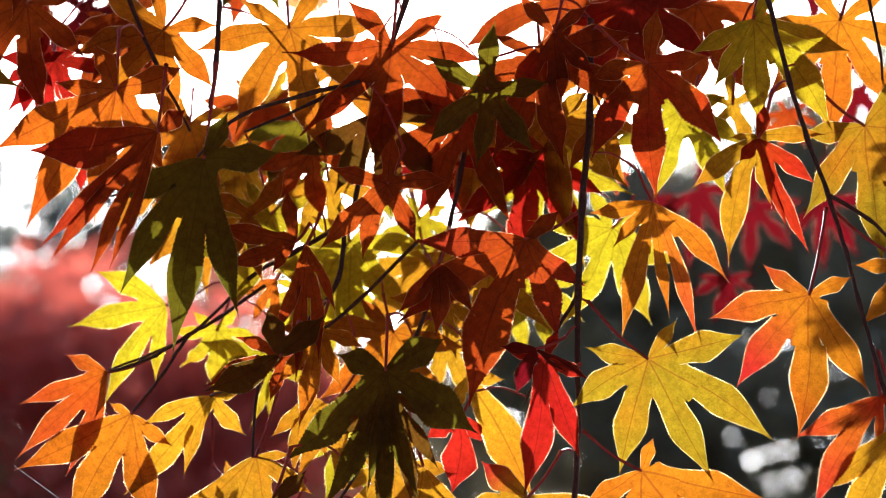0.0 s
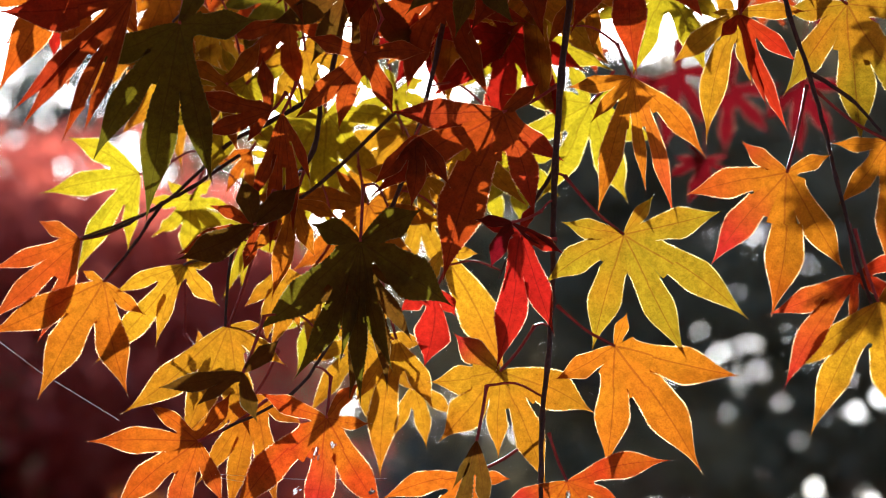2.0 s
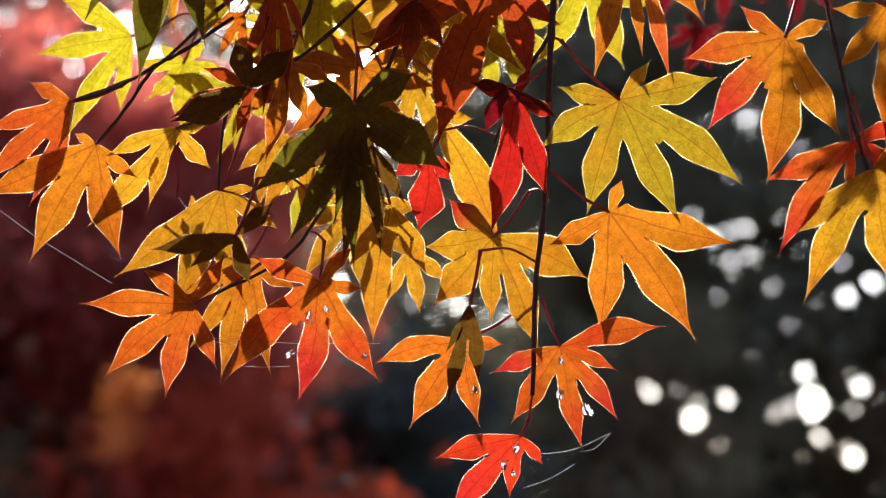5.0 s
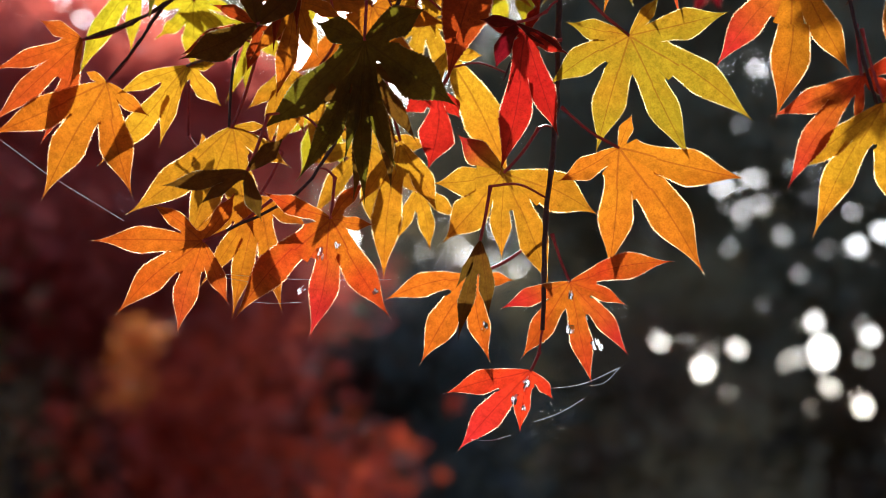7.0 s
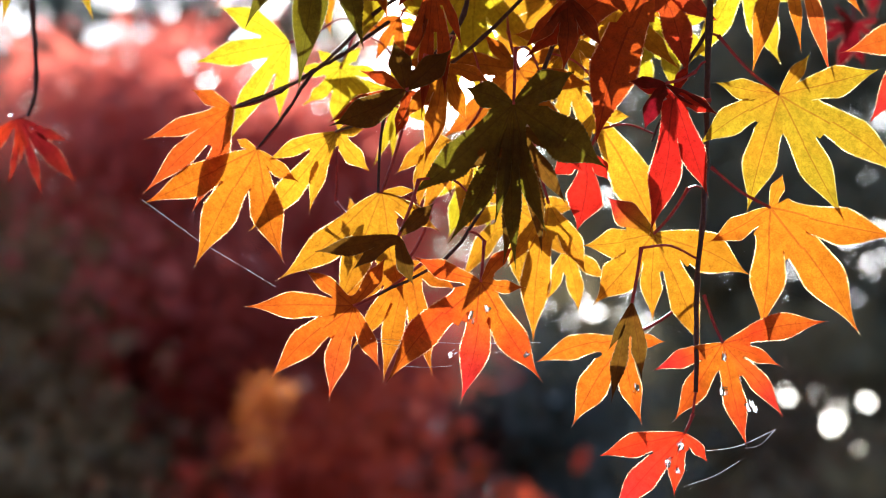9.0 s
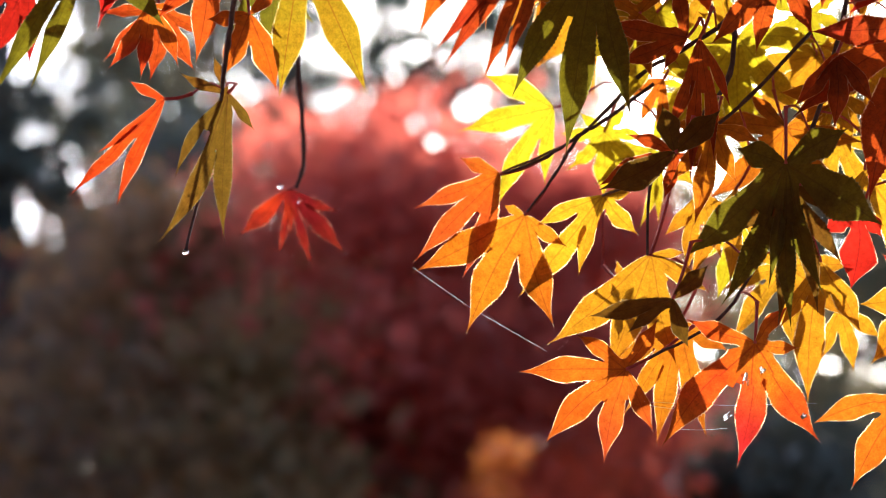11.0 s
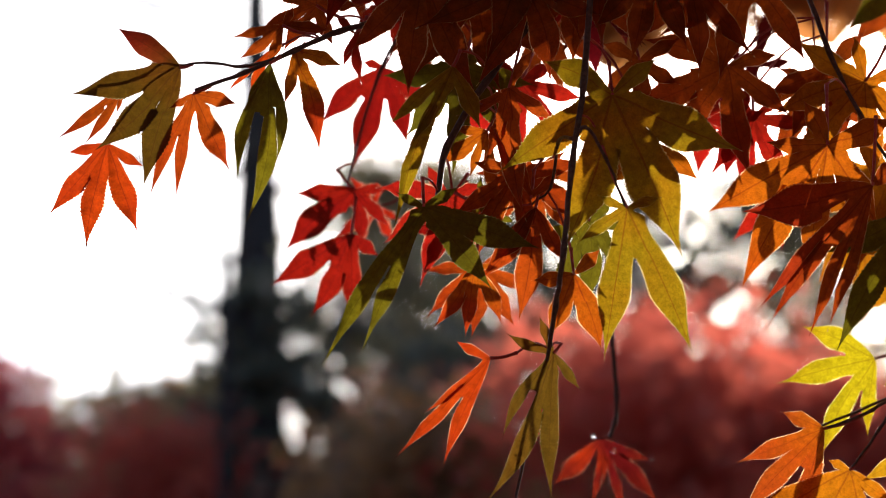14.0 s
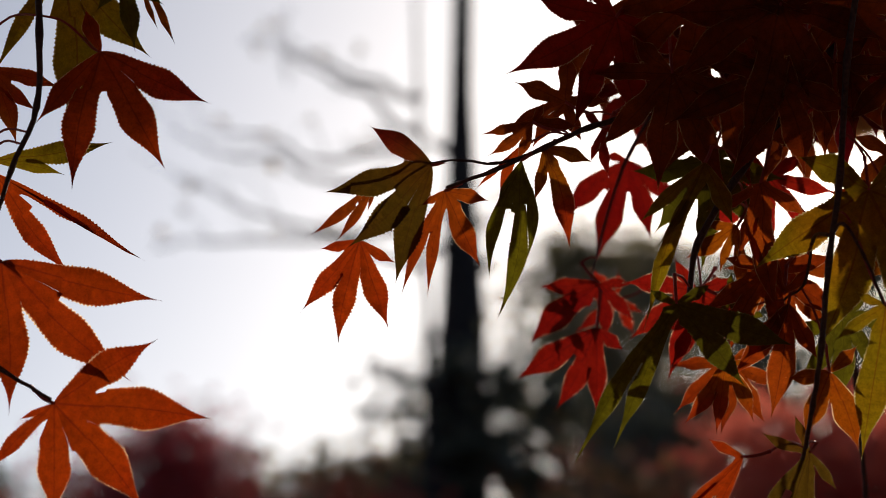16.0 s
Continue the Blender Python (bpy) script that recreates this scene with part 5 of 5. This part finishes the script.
leaf(left_spray, "rust", (-0.2750, 0.6648, 1.9222), (-128, 33, -174), [(-173, 16), (-123, 23), (-83, 29), (-48, 33), (0, 33), (38, 24), (88, 15)], (-0.2750, 0.6688, 1.9388), 1.05)
leaf(left_spray, "rust", (-0.2547, 0.6748, 1.9290), (-129, 3, -153), [(-132, 16), (-86, 22), (-36, 31), (0, 32), (37, 31), (81, 23), (129, 15)], (-0.2574, 0.6788, 1.9460), 1.05)
leaf(left_spray, "rust", (-0.2310, 0.6698, 1.9171), (-133, 10, -169), [(-132, 15), (-79, 23), (-33, 34), (0, 36), (34, 33), (89, 21), (132, 15)], (-0.2346, 0.6738, 1.9338), 1.05)
leaf(left_spray, "crimson", (-0.2003, 0.6320, 1.9055), (-116, -2, -173), [(-126, 13), (-77, 21), (-33, 25), (0, 31), (45, 26), (90, 21), (127, 13)], (-0.2043, 0.6360, 1.9213), 1.05)
leaf(left_spray, "rust", (-0.2768, 0.6430, 1.9725), (-133, -18, -165), [(-127, 13), (-78, 23), (-34, 33), (0, 39), (38, 30), (88, 22), (129, 16)], (-0.2823, 0.6470, 1.9905), 1.05)
leaf(left_spray, "brown", (-0.2412, 0.6413, 1.9691), (-116, -3, -179), [(-132, 15), (-82, 24), (-44, 31), (0, 32), (34, 30), (82, 24), (130, 14)], (-0.2401, 0.6453, 1.9857), 1.05)
leaf(left_spray, "rust", (-0.2196, 0.6886, 1.9863), (-127, -5, -171), [(-124, 14), (-79, 25), (-38, 31), (0, 34), (48, 30), (92, 24), (133, 14)], (-0.2208, 0.6926, 2.0040), 1.05)
leaf(left_spray, "ember", (-0.2308, 0.6138, 1.7644), (-107, -38, -151), [(-73, 14), (-7, 31), (0, 48), (16, 42)], (-0.2223, 0.6178, 1.7670), 0.80, hook=0.2)
leaf(left_spray, "brown", (-0.2054, 0.6061, 1.7637), (-104, -18, -159), [(-136, 14), (-90, 18), (-13, 35), (0, 58), (16, 51), (53, 16)], (-0.2042, 0.6101, 1.7678), 0.72, hook=0.25)
leaf(left_spray, "olive", (-0.1758, 0.5873, 1.8080), (-118, 22, -177), [(-138, 11), (-78, 21), (-32, 55), (0, 57), (83, 12)], (-0.1872, 0.5913, 1.8359), 0.85)
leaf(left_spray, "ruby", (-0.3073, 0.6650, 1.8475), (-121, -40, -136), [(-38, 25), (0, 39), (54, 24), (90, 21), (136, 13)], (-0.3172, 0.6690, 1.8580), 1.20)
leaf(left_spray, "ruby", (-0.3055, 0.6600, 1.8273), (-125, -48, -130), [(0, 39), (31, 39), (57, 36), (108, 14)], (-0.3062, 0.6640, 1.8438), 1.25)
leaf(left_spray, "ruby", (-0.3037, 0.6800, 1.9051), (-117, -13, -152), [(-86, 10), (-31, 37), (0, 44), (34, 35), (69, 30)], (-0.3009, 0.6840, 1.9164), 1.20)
leaf(left_spray, "moss", (-0.2434, 0.5740, 1.8084), (-122, -23, -135), [(-85, 11), (0, 64), (11, 55), (73, 39), (103, 45), (152, 14)], (-0.2458, 0.5780, 1.8202), 0.90)
leaf(left_spray, "olive", (-0.2337, 0.5700, 1.8570), (-116, -12, -143), [(-28, 32), (-10, 34), (0, 61), (44, 24)], (-0.2327, 0.5740, 1.8643), 0.95)
leaf(left_spray, "olive", (-0.1806, 0.5830, 1.8471), (-121, 22, -178), [(-141, 27), (-82, 46), (-42, 54), (0, 59), (44, 47), (106, 20)], (-0.1831, 0.5870, 1.8608), 1.15)
leaf(left_spray, "amber", (-0.1744, 0.6120, 1.8400), (-124, -42, -142), [(0, 24), (48, 18), (99, 23)], (-0.1797, 0.6160, 1.8524), 1.10)
leaf(left_spray, "orange", (-0.1989, 0.6060, 1.7911), (-112, 20, -172), [(-103, 15), (-43, 24), (0, 28), (115, 13)], (-0.2015, 0.6100, 1.8017), 1.30)
leaf(left_spray, "rust", (-0.2154, 0.6120, 1.8180), (-112, -6, -160), [(-29, 26), (-29, 34), (0, 43), (36, 23)], (-0.2159, 0.6160, 1.8242), 1.00)
leaf(left_spray, "orange", (-0.2360, 0.6160, 1.8498), (-115, 6, -164), [(-101, 13), (-63, 23), (-24, 19), (0, 27)], (-0.2338, 0.6200, 1.8581), 1.10)
leaf(left_spray, "flame", (-0.2394, 0.6180, 1.7997), (-114, -29, -149), [(0, 28), (26, 27), (58, 24), (123, 10)], (-0.2392, 0.6220, 1.8157), 0.85)
leaf(left_spray, "rust", (-0.2147, 0.6040, 1.8193), (110, -28, 8), [(-72, 14), (-7, 23), (0, 30)], (-0.2152, 0.6080, 1.8310), 1.00)
leaf(left_spray, "ruby", (-0.2578, 0.6478, 1.8263), (96, 49, 11), [(-161, 23), (-115, 20), (0, 25), (153, 19)], (-0.2548, 0.6500, 1.8427))
leaf(left_spray, "rust", (-0.2224, 0.5978, 1.8586), (-98, 9, 178), [(-72, 21), (-26, 29), (0, 50), (42, 23), (134, 17)], (-0.2179, 0.5975, 1.8787), 0.8)
leaf(left_spray, "rust", (-0.2367, 0.5976, 1.8964), (-101, 16, -167), [(-129, 19), (-81, 32), (-48, 39), (0, 41), (29, 40), (83, 29), (125, 20)], (-0.2395, 0.6003, 1.9131))
leaf(left_spray, "rust", (-0.2134, 0.5841, 1.8927), (-128, -65, -147), [(-85, 19), (-41, 34), (0, 41), (45, 40), (87, 40), (131, 34), (173, 18)], (-0.2143, 0.5873, 1.9094))
leaf(left_spray, "rust", (-0.1966, 0.5967, 1.9009), (-137, 27, 168), [(-159, 17), (-114, 29), (-74, 35), (-41, 38), (0, 38), (48, 27), (91, 16)], (-0.1963, 0.6006, 1.9168))
leaf(left_spray, "rust", (-0.1713, 0.5938, 1.8970), (-135, -14, -169), [(-129, 15), (-78, 25), (-32, 32), (0, 34), (37, 32), (88, 23), (136, 15)], (-0.1714, 0.5986, 1.9108))
leaf(left_spray, "red", (-0.2321, 0.6414, 1.8775), (-141, -42, -143), [(-85, 17), (-37, 29), (0, 39), (38, 36), (83, 32), (127, 27), (169, 17)], (-0.2297, 0.6475, 1.8920))
leaf(left_spray, "moss", (-0.2446, 0.6057, 1.8716), (-115, 5, -144), [(-131, 16), (-81, 30), (-35, 33), (0, 40), (44, 37), (81, 31), (122, 17)], (-0.2416, 0.6120, 1.8861))
leaf(left_spray, "red", (-0.2579, 0.6379, 1.8329), (-125, -21, -171), [(-131, 15), (-78, 29), (-37, 34), (0, 36), (36, 32), (83, 25), (129, 17)], (-0.2535, 0.6466, 1.8446))
leaf(left_spray, "rust", (-0.2246, 0.6160, 1.8327), (-115, -18, -145), [(-80, 17), (-32, 28), (0, 36), (43, 35), (80, 33), (125, 26), (173, 16)], (-0.2273, 0.6209, 1.8477))
leaf(left_spray, "red", (-0.1971, 0.6204, 1.9227), (-132, 24, -163), [(-141, 22), (-94, 33), (-43, 43), (0, 49), (32, 43), (76, 35), (125, 19)], (-0.1999, 0.6223, 1.9404))
leaf(left_spray, "rust", (-0.2379, 0.5709, 1.9233), (-149, -43, -141), [(-81, 22), (-29, 41), (0, 54), (40, 52), (82, 47), (129, 39), (169, 23)], (-0.2405, 0.5714, 1.9431))
leaf(left_spray, "rust", (-0.2096, 0.5729, 1.9140), (-99, -9, -147), [(-127, 23), (-72, 42), (-39, 47), (0, 55), (38, 49), (88, 40), (132, 26)], (-0.2041, 0.5763, 1.9329))
leaf(left_spray, "rust", (-0.1894, 0.5868, 1.9199), (-122, 12, -150), [(-125, 25), (-92, 39), (-42, 49), (0, 52), (33, 50), (77, 39), (118, 21)], (-0.1893, 0.5883, 1.9395))
leaf(left_spray, "red", (-0.2704, 0.5737, 1.9178), (-108, -51, -119), [(-82, 19), (-38, 34), (0, 47), (42, 44), (79, 42), (133, 36), (176, 24)], (-0.2652, 0.5794, 1.9337))
leaf(left_spray, "rust", (-0.2503, 0.5799, 1.8960), (-90, 26, -167), [(-162, 22), (-121, 34), (-71, 38), (-32, 43), (0, 46), (44, 32), (88, 19)], (-0.2530, 0.5824, 1.9133))
# back layer added to shade the upper leaves in front
leaf(left_spray, "red", (-0.2443, 0.7307, 1.9982), (-94, 10, 175), [(-130, 22), (-87, 34), (-37, 42), (0, 48), (40, 47), (81, 33), (126, 18)], (-0.2494, 0.7321, 2.0148))
leaf(left_spray, "amber", (-0.1956, 0.8021, 2.0176), (-134, -11, -154), [(-124, 22), (-82, 35), (-42, 45), (0, 52), (34, 46), (81, 35), (123, 21)], (-0.1946, 0.8041, 2.0367))
leaf(left_spray, "rust", (-0.2379, 0.8183, 2.0339), (-124, 52, -172), [(-162, 24), (-115, 39), (-74, 44), (-34, 47), (0, 51), (50, 41), (91, 23)], (-0.2378, 0.8200, 2.0531))
leaf(left_spray, "rust", (-0.1841, 0.7993, 2.0049), (-123, -41, -122), [(-82, 18), (-42, 30), (0, 40), (40, 40), (85, 37), (120, 30), (174, 18)], (-0.1800, 0.8039, 2.0202))
leaf(left_spray, "rust", (-0.2254, 0.6426, 1.8425), (-108, 1, -155), [(-131, 14), (-84, 24), (-42, 33), (0, 34), (35, 30), (84, 24), (127, 14)], (-0.2227, 0.6498, 1.8555))
leaf(left_spray, "moss", (-0.2056, 0.6485, 1.8236), (-120, -8, 176), [(-126, 13), (-69, 26), (-31, 31), (0, 32), (43, 28), (88, 24), (138, 15)], (-0.2098, 0.6543, 1.8361))
leaf(left_spray, "rust", (-0.2501, 0.6560, 1.8104), (-82, -4, -166), [(-130, 13), (-83, 23), (-39, 29), (0, 30), (34, 29), (70, 23), (125, 13)], (-0.2542, 0.6621, 1.8225))
# leaves added on the sun's side to shadow those before them
leaf(left_spray, "moss", (-0.2407, 0.6237, 1.8256), (-135, 17, 172), [(-86, 9), (-45, 14), (0, 17), (30, 17), (77, 16), (110, 15), (148, 10)], (-0.2529, 0.6284, 1.8319))
leaf(left_spray, "red", (-0.3227, 0.7253, 1.8601), (-94, -46, -133), [(-129, 12), (-81, 18), (-41, 26), (0, 28), (24, 24), (71, 18), (114, 13)], (-0.3137, 0.7374, 1.8681))
leaf(left_spray, "rust", (-0.1890, 0.6368, 1.8645), (-108, -8, -144), [(-115, 11), (-80, 21), (-44, 26), (0, 26), (39, 23), (68, 17), (114, 14)], (-0.1833, 0.6435, 1.8792))
leaf(left_spray, "rust", (-0.1831, 0.6300, 1.8783), (-117, 1, -168), [(-114, 16), (-46, 19), (0, 20), (57, 18), (117, 17)], (-0.1884, 0.6340, 1.8982), 1.20)

slim_spray = spray("slim maple twig with brown-orange lobed leaves against the sky")
twig(slim_spray, 1.3, 0.6, [(-0.2552, 0.6000, 1.9011), (-0.2661, 0.5900, 1.8868), (-0.2792, 0.5750, 1.8764), (-0.2893, 0.5600, 1.8639), (-0.3058, 0.5550, 1.8550), (-0.3223, 0.5520, 1.8489)])
twig(slim_spray, 0.6, 0.35, [(-0.2926, 0.5580, 1.8613), (-0.3060, 0.5550, 1.8575), (-0.3177, 0.5520, 1.8589), (-0.3281, 0.5500, 1.8579)])
leaf(slim_spray, "brown", (-0.3269, 0.5480, 1.8562), (-119, -13, -155), [(-109, 26, 0.8), (-61, 39), (-30, 42), (0, 44)], (-0.3243, 0.5520, 1.8588), 1.15)
leaf(slim_spray, "rust", (-0.3234, 0.5530, 1.8481), (-121, -16, -143), [(-36, 10), (0, 39), (14, 37), (49, 30), (102, 16)], (-0.3191, 0.5570, 1.8522), 1.20)
leaf(slim_spray, "rust", (-0.3547, 0.5600, 1.8568), (-118, -42, -130), [(0, 32), (17, 27), (34, 12)], (-0.3395, 0.5640, 1.8613), 1.00)
leaf(slim_spray, "ember", (-0.3573, 0.5560, 1.8331), (-115, -9, -145), [(-59, 15), (-26, 34), (0, 40), (36, 35), (70, 16)], (-0.3512, 0.5600, 1.8404), 1.00, hook=0.25)
leaf(slim_spray, "moss", (-0.2942, 0.5520, 1.8566), (-116, 0, -154), [(-25, 20), (-14, 44), (0, 57), (12, 36)], (-0.2927, 0.5560, 1.8605), 1.00, hook=0.3)
leaf(slim_spray, "flame", (-0.2899, 0.5620, 1.8651), (-121, 15, -164), [(-25, 21), (0, 38), (58, 18)], (-0.2880, 0.5660, 1.8687), 1.10)
leaf(slim_spray, "rust", (-0.2972, 0.5660, 1.8767), (-133, -38, -125), [(-158, 8), (-24, 19), (0, 21), (30, 16), (135, 17)], (-0.2901, 0.5700, 1.8744), 1.20)
leaf(slim_spray, "ember", (-0.3038, 0.5720, 1.8704), (-118, -38, -136), [(-4, 14), (0, 23), (23, 20)], (-0.3014, 0.5760, 1.8735), 1.00)
leaf(slim_spray, "rust", (-0.2900, 0.5780, 1.8886), (-145, -48, -108), [(-113, 20), (-47, 20), (0, 24), (31, 21), (90, 16), (158, 16)], (-0.2826, 0.5820, 1.8851), 1.20)
leaf(slim_spray, "red", (-0.2837, 0.6000, 1.8859), (-118, 10, -162), [(-144, 11), (-27, 14), (0, 19), (83, 11)], (-0.2808, 0.6040, 1.8940), 1.10)

edge_spray = spray("hanging maple spray of deep orange leaves on thin twigs")
twig(edge_spray, 1.0, 0.6, [(-0.4727, 0.4600, 1.7869), (-0.4530, 0.4680, 1.7745), (-0.4408, 0.4720, 1.7669), (-0.4215, 0.4760, 1.7566)])
twig(edge_spray, 1.3, 0.7, [(-0.4363, 0.4500, 1.9150), (-0.4314, 0.4550, 1.8786), (-0.4320, 0.4600, 1.8539), (-0.4404, 0.4620, 1.8331), (-0.4485, 0.4660, 1.8090)])
leaf(edge_spray, "ember", (-0.4200, 0.4760, 1.7554), (-178, 74, 122), [(-149, 13), (-128, 32), (-84, 39), (-44, 46), (0, 52), (38, 39)], (-0.4321, 0.4800, 1.7614), 1.15)
leaf(edge_spray, "ember", (-0.4420, 0.4660, 1.8019), (-122, 50, -172), [(-75, 37), (-44, 50), (0, 59), (29, 55)], (-0.4543, 0.4700, 1.8108), 1.15)
leaf(edge_spray, "ember", (-0.4536, 0.4700, 1.8356), (-142, 58, 173), [(-85, 28), (-24, 44), (-1, 45), (0, 58)], (-0.4635, 0.4740, 1.8438), 1.10)
leaf(edge_spray, "olive", (-0.4584, 0.4740, 1.8423), (137, 64, 84), [(-21, 25), (0, 42)], (-0.4699, 0.4780, 1.8480), 1.30)
leaf(edge_spray, "ember", (-0.4151, 0.4680, 1.8756), (-119, -3, -140), [(-150, 16), (-30, 33), (0, 47), (41, 45), (78, 41, 0.6)], (-0.4256, 0.4720, 1.8833), 1.10)
leaf(edge_spray, "olive", (-0.4296, 0.4600, 1.9082), (-121, 9, -146), [(-48, 14), (-33, 47), (0, 64), (40, 45)], (-0.4354, 0.4640, 1.9197), 1.05)
leaf(edge_spray, "moss", (-0.4011, 0.4550, 1.8975), (-116, 16, -150), [(-42, 16), (0, 27), (43, 18)], (-0.4090, 0.4590, 1.9090), 0.90)
leaf(edge_spray, "orange", (-0.4054, 0.4720, 1.9041), (-119, 31, -159), [(-9, 19), (0, 26), (37, 17)], (-0.4121, 0.4760, 1.9156), 0.95)
leaf(edge_spray, "flame", (-0.4604, 0.4660, 1.8742), (-114, 26, -150), [(-41, 21), (0, 29), (29, 23), (56, 26)], (-0.4706, 0.4700, 1.8857), 1.10)

crimson_spray = spray("crimson maple spray hanging behind the amber leaves")
twig(crimson_spray, 1.2, 0.7, [(-0.1808, 0.8078, 2.0566), (-0.1874, 0.8304, 2.0090), (-0.1936, 0.8388, 1.9750), (-0.1958, 0.8457, 1.9431)])
leaf(crimson_spray, "red", (-0.2003, 0.8460, 1.9403), (-117, 26, 179), [(-99, 17), (-40, 37), (0, 39), (38, 28), (69, 18), (151, 25)], (-0.2013, 0.8500, 1.9793), 1.10)
twig(crimson_spray, 1.6, 0.7, [(0.2047, 0.9434, 2.0517), (0.1908, 0.9747, 1.9851), (0.1757, 0.9980, 1.9584), (0.1536, 1.0174, 1.9421), (0.1251, 1.0111, 1.9395)])
leaf(crimson_spray, "crimson", (-0.1833, 0.8611, 1.9654), (-123, -42, -163), [(-153, 33), (-74, 28), (0, 35), (44, 24), (138, 22)], (-0.1807, 0.8534, 2.0005))
leaf(crimson_spray, "crimson", (0.1231, 1.0072, 1.9190), (-102, -3, -168), [(-45, 33), (0, 46), (39, 38), (92, 29), (179, 27)], (0.1272, 1.0001, 1.9585))
leaf(crimson_spray, "crimson", (0.1556, 1.0357, 1.9168), (-100, -4, -175), [(-41, 28), (0, 37), (50, 34), (103, 31), (179, 29)], (0.1583, 1.0282, 1.9588))
leaf(crimson_spray, "crimson", (0.1888, 1.0011, 1.9101), (-103, -7, 154), [(-51, 31), (0, 39), (32, 36), (90, 28), (179, 28)], (0.1929, 0.9916, 1.9563))
leaf(crimson_spray, "crimson", (0.1825, 0.9646, 1.9940), (-98, -10, 174), [(-166, 33), (-57, 31), (0, 43), (55, 39), (119, 27)], (0.1855, 0.9560, 2.0293))
leaf(crimson_spray, "crimson", (0.2101, 0.9996, 1.9747), (-118, -20, 170), [(-51, 34), (0, 42), (53, 41), (126, 29)], (0.2150, 0.9935, 2.0054))

drooping_shoot = spray("bare thin shoot ending in one curled red maple leaf")
twig(drooping_shoot, 1.4, 0.8, [(-0.2281, 0.7000, 1.9366), (-0.2248, 0.7200, 1.8909), (-0.2246, 0.7400, 1.8538), (-0.2247, 0.7500, 1.8274), (-0.2243, 0.7550, 1.8067), (-0.2218, 0.7570, 1.7803), (-0.2226, 0.7570, 1.7694), (-0.2248, 0.7570, 1.7629)])
leaf(drooping_shoot, "wilted", (-0.2282, 0.7570, 1.7625), (-113, 40, -179), [(-86, 29), (-49, 30), (-39, 21), (-24, 36), (0, 38), (26, 24)], (-0.2255, 0.7610, 1.7653), 1.10, droop=0.1)

join_stalks()


def silk_thread(points, sag=0.0):
    """A spider's thread between two leaf tips."""
    a, b = Vector(points[0]), Vector(points[-1])
    pts = spline([a, a.lerp(b, 0.5) + Vector((0, 0, -sag)), b], 6)
    v, f = tube(pts, [0.00007] * len(pts), 5)
    ob = new("spider_thread", mesh_from("spider_thread", v, f, SILK))
    return tagged(ob, "fine pale spider thread strung between leaf tips", "spider thread", "spider threads")


def water_drop(place, r):
    bm = bmesh.new()
    bmesh.ops.create_uvsphere(bm, u_segments=14, v_segments=10, radius=r)
    for q in bm.verts:
        q.co.z *= 1.12 if q.co.z > 0 else 0.95
        if q.co.z > 0:
            q.co.x *= 1 - 0.35 * q.co.z / r
            q.co.y *= 1 - 0.35 * q.co.z / r
    me = bpy.data.meshes.new("water_drop")
    bm.to_mesh(me)
    bm.free()
    me.materials.append(WATER)
    me.polygons.foreach_set("use_smooth", [True] * len(me.polygons))
    ob = new("water_drop", me)
    ob.location = place
    return tagged(ob, "clear water drop hanging from a twig", "water drop", "water drops")


silk_thread([(-0.1592, 0.6920, 1.7177), (-0.1384, 0.6940, 1.7033)], 0)
silk_thread([(-0.1384, 0.6940, 1.7033), (-0.1092, 0.6960, 1.6867)], 0)
silk_thread([(0.0436, 0.6764, 1.6289), (0.0693, 0.6731, 1.6368)], 0.002)
silk_thread([(0.0400, 0.6767, 1.6174), (0.0573, 0.6751, 1.6259)], 0.001)
silk_thread([(0.0186, 0.6748, 1.6107), (0.0322, 0.6759, 1.6126)], 0.001)
silk_thread([(0.0693, 0.6731, 1.6368), (0.0592, 0.6758, 1.6304)], 0.002)
silk_thread([(-0.0709, 0.6890, 1.6662), (-0.0569, 0.6909, 1.6653)], 0.0005)
silk_thread([(-0.0627, 0.6908, 1.6580), (-0.0436, 0.6931, 1.6585)], 0.0005)
silk_thread([(-0.0727, 0.6894, 1.6675), (-0.0124, 0.7033, 1.6685)], 0.001)
water_drop((-0.2186, 0.6080, 1.7095), 0.0011)
water_drop((-0.2314, 0.6142, 1.7644), 0.0006)
water_drop((-0.2302, 0.7520, 1.7629), 0.001)
water_drop((-0.2214, 0.7520, 1.7566), 0.001)
water_drop((-0.2191, 0.6146, 1.7313), 0.0005)
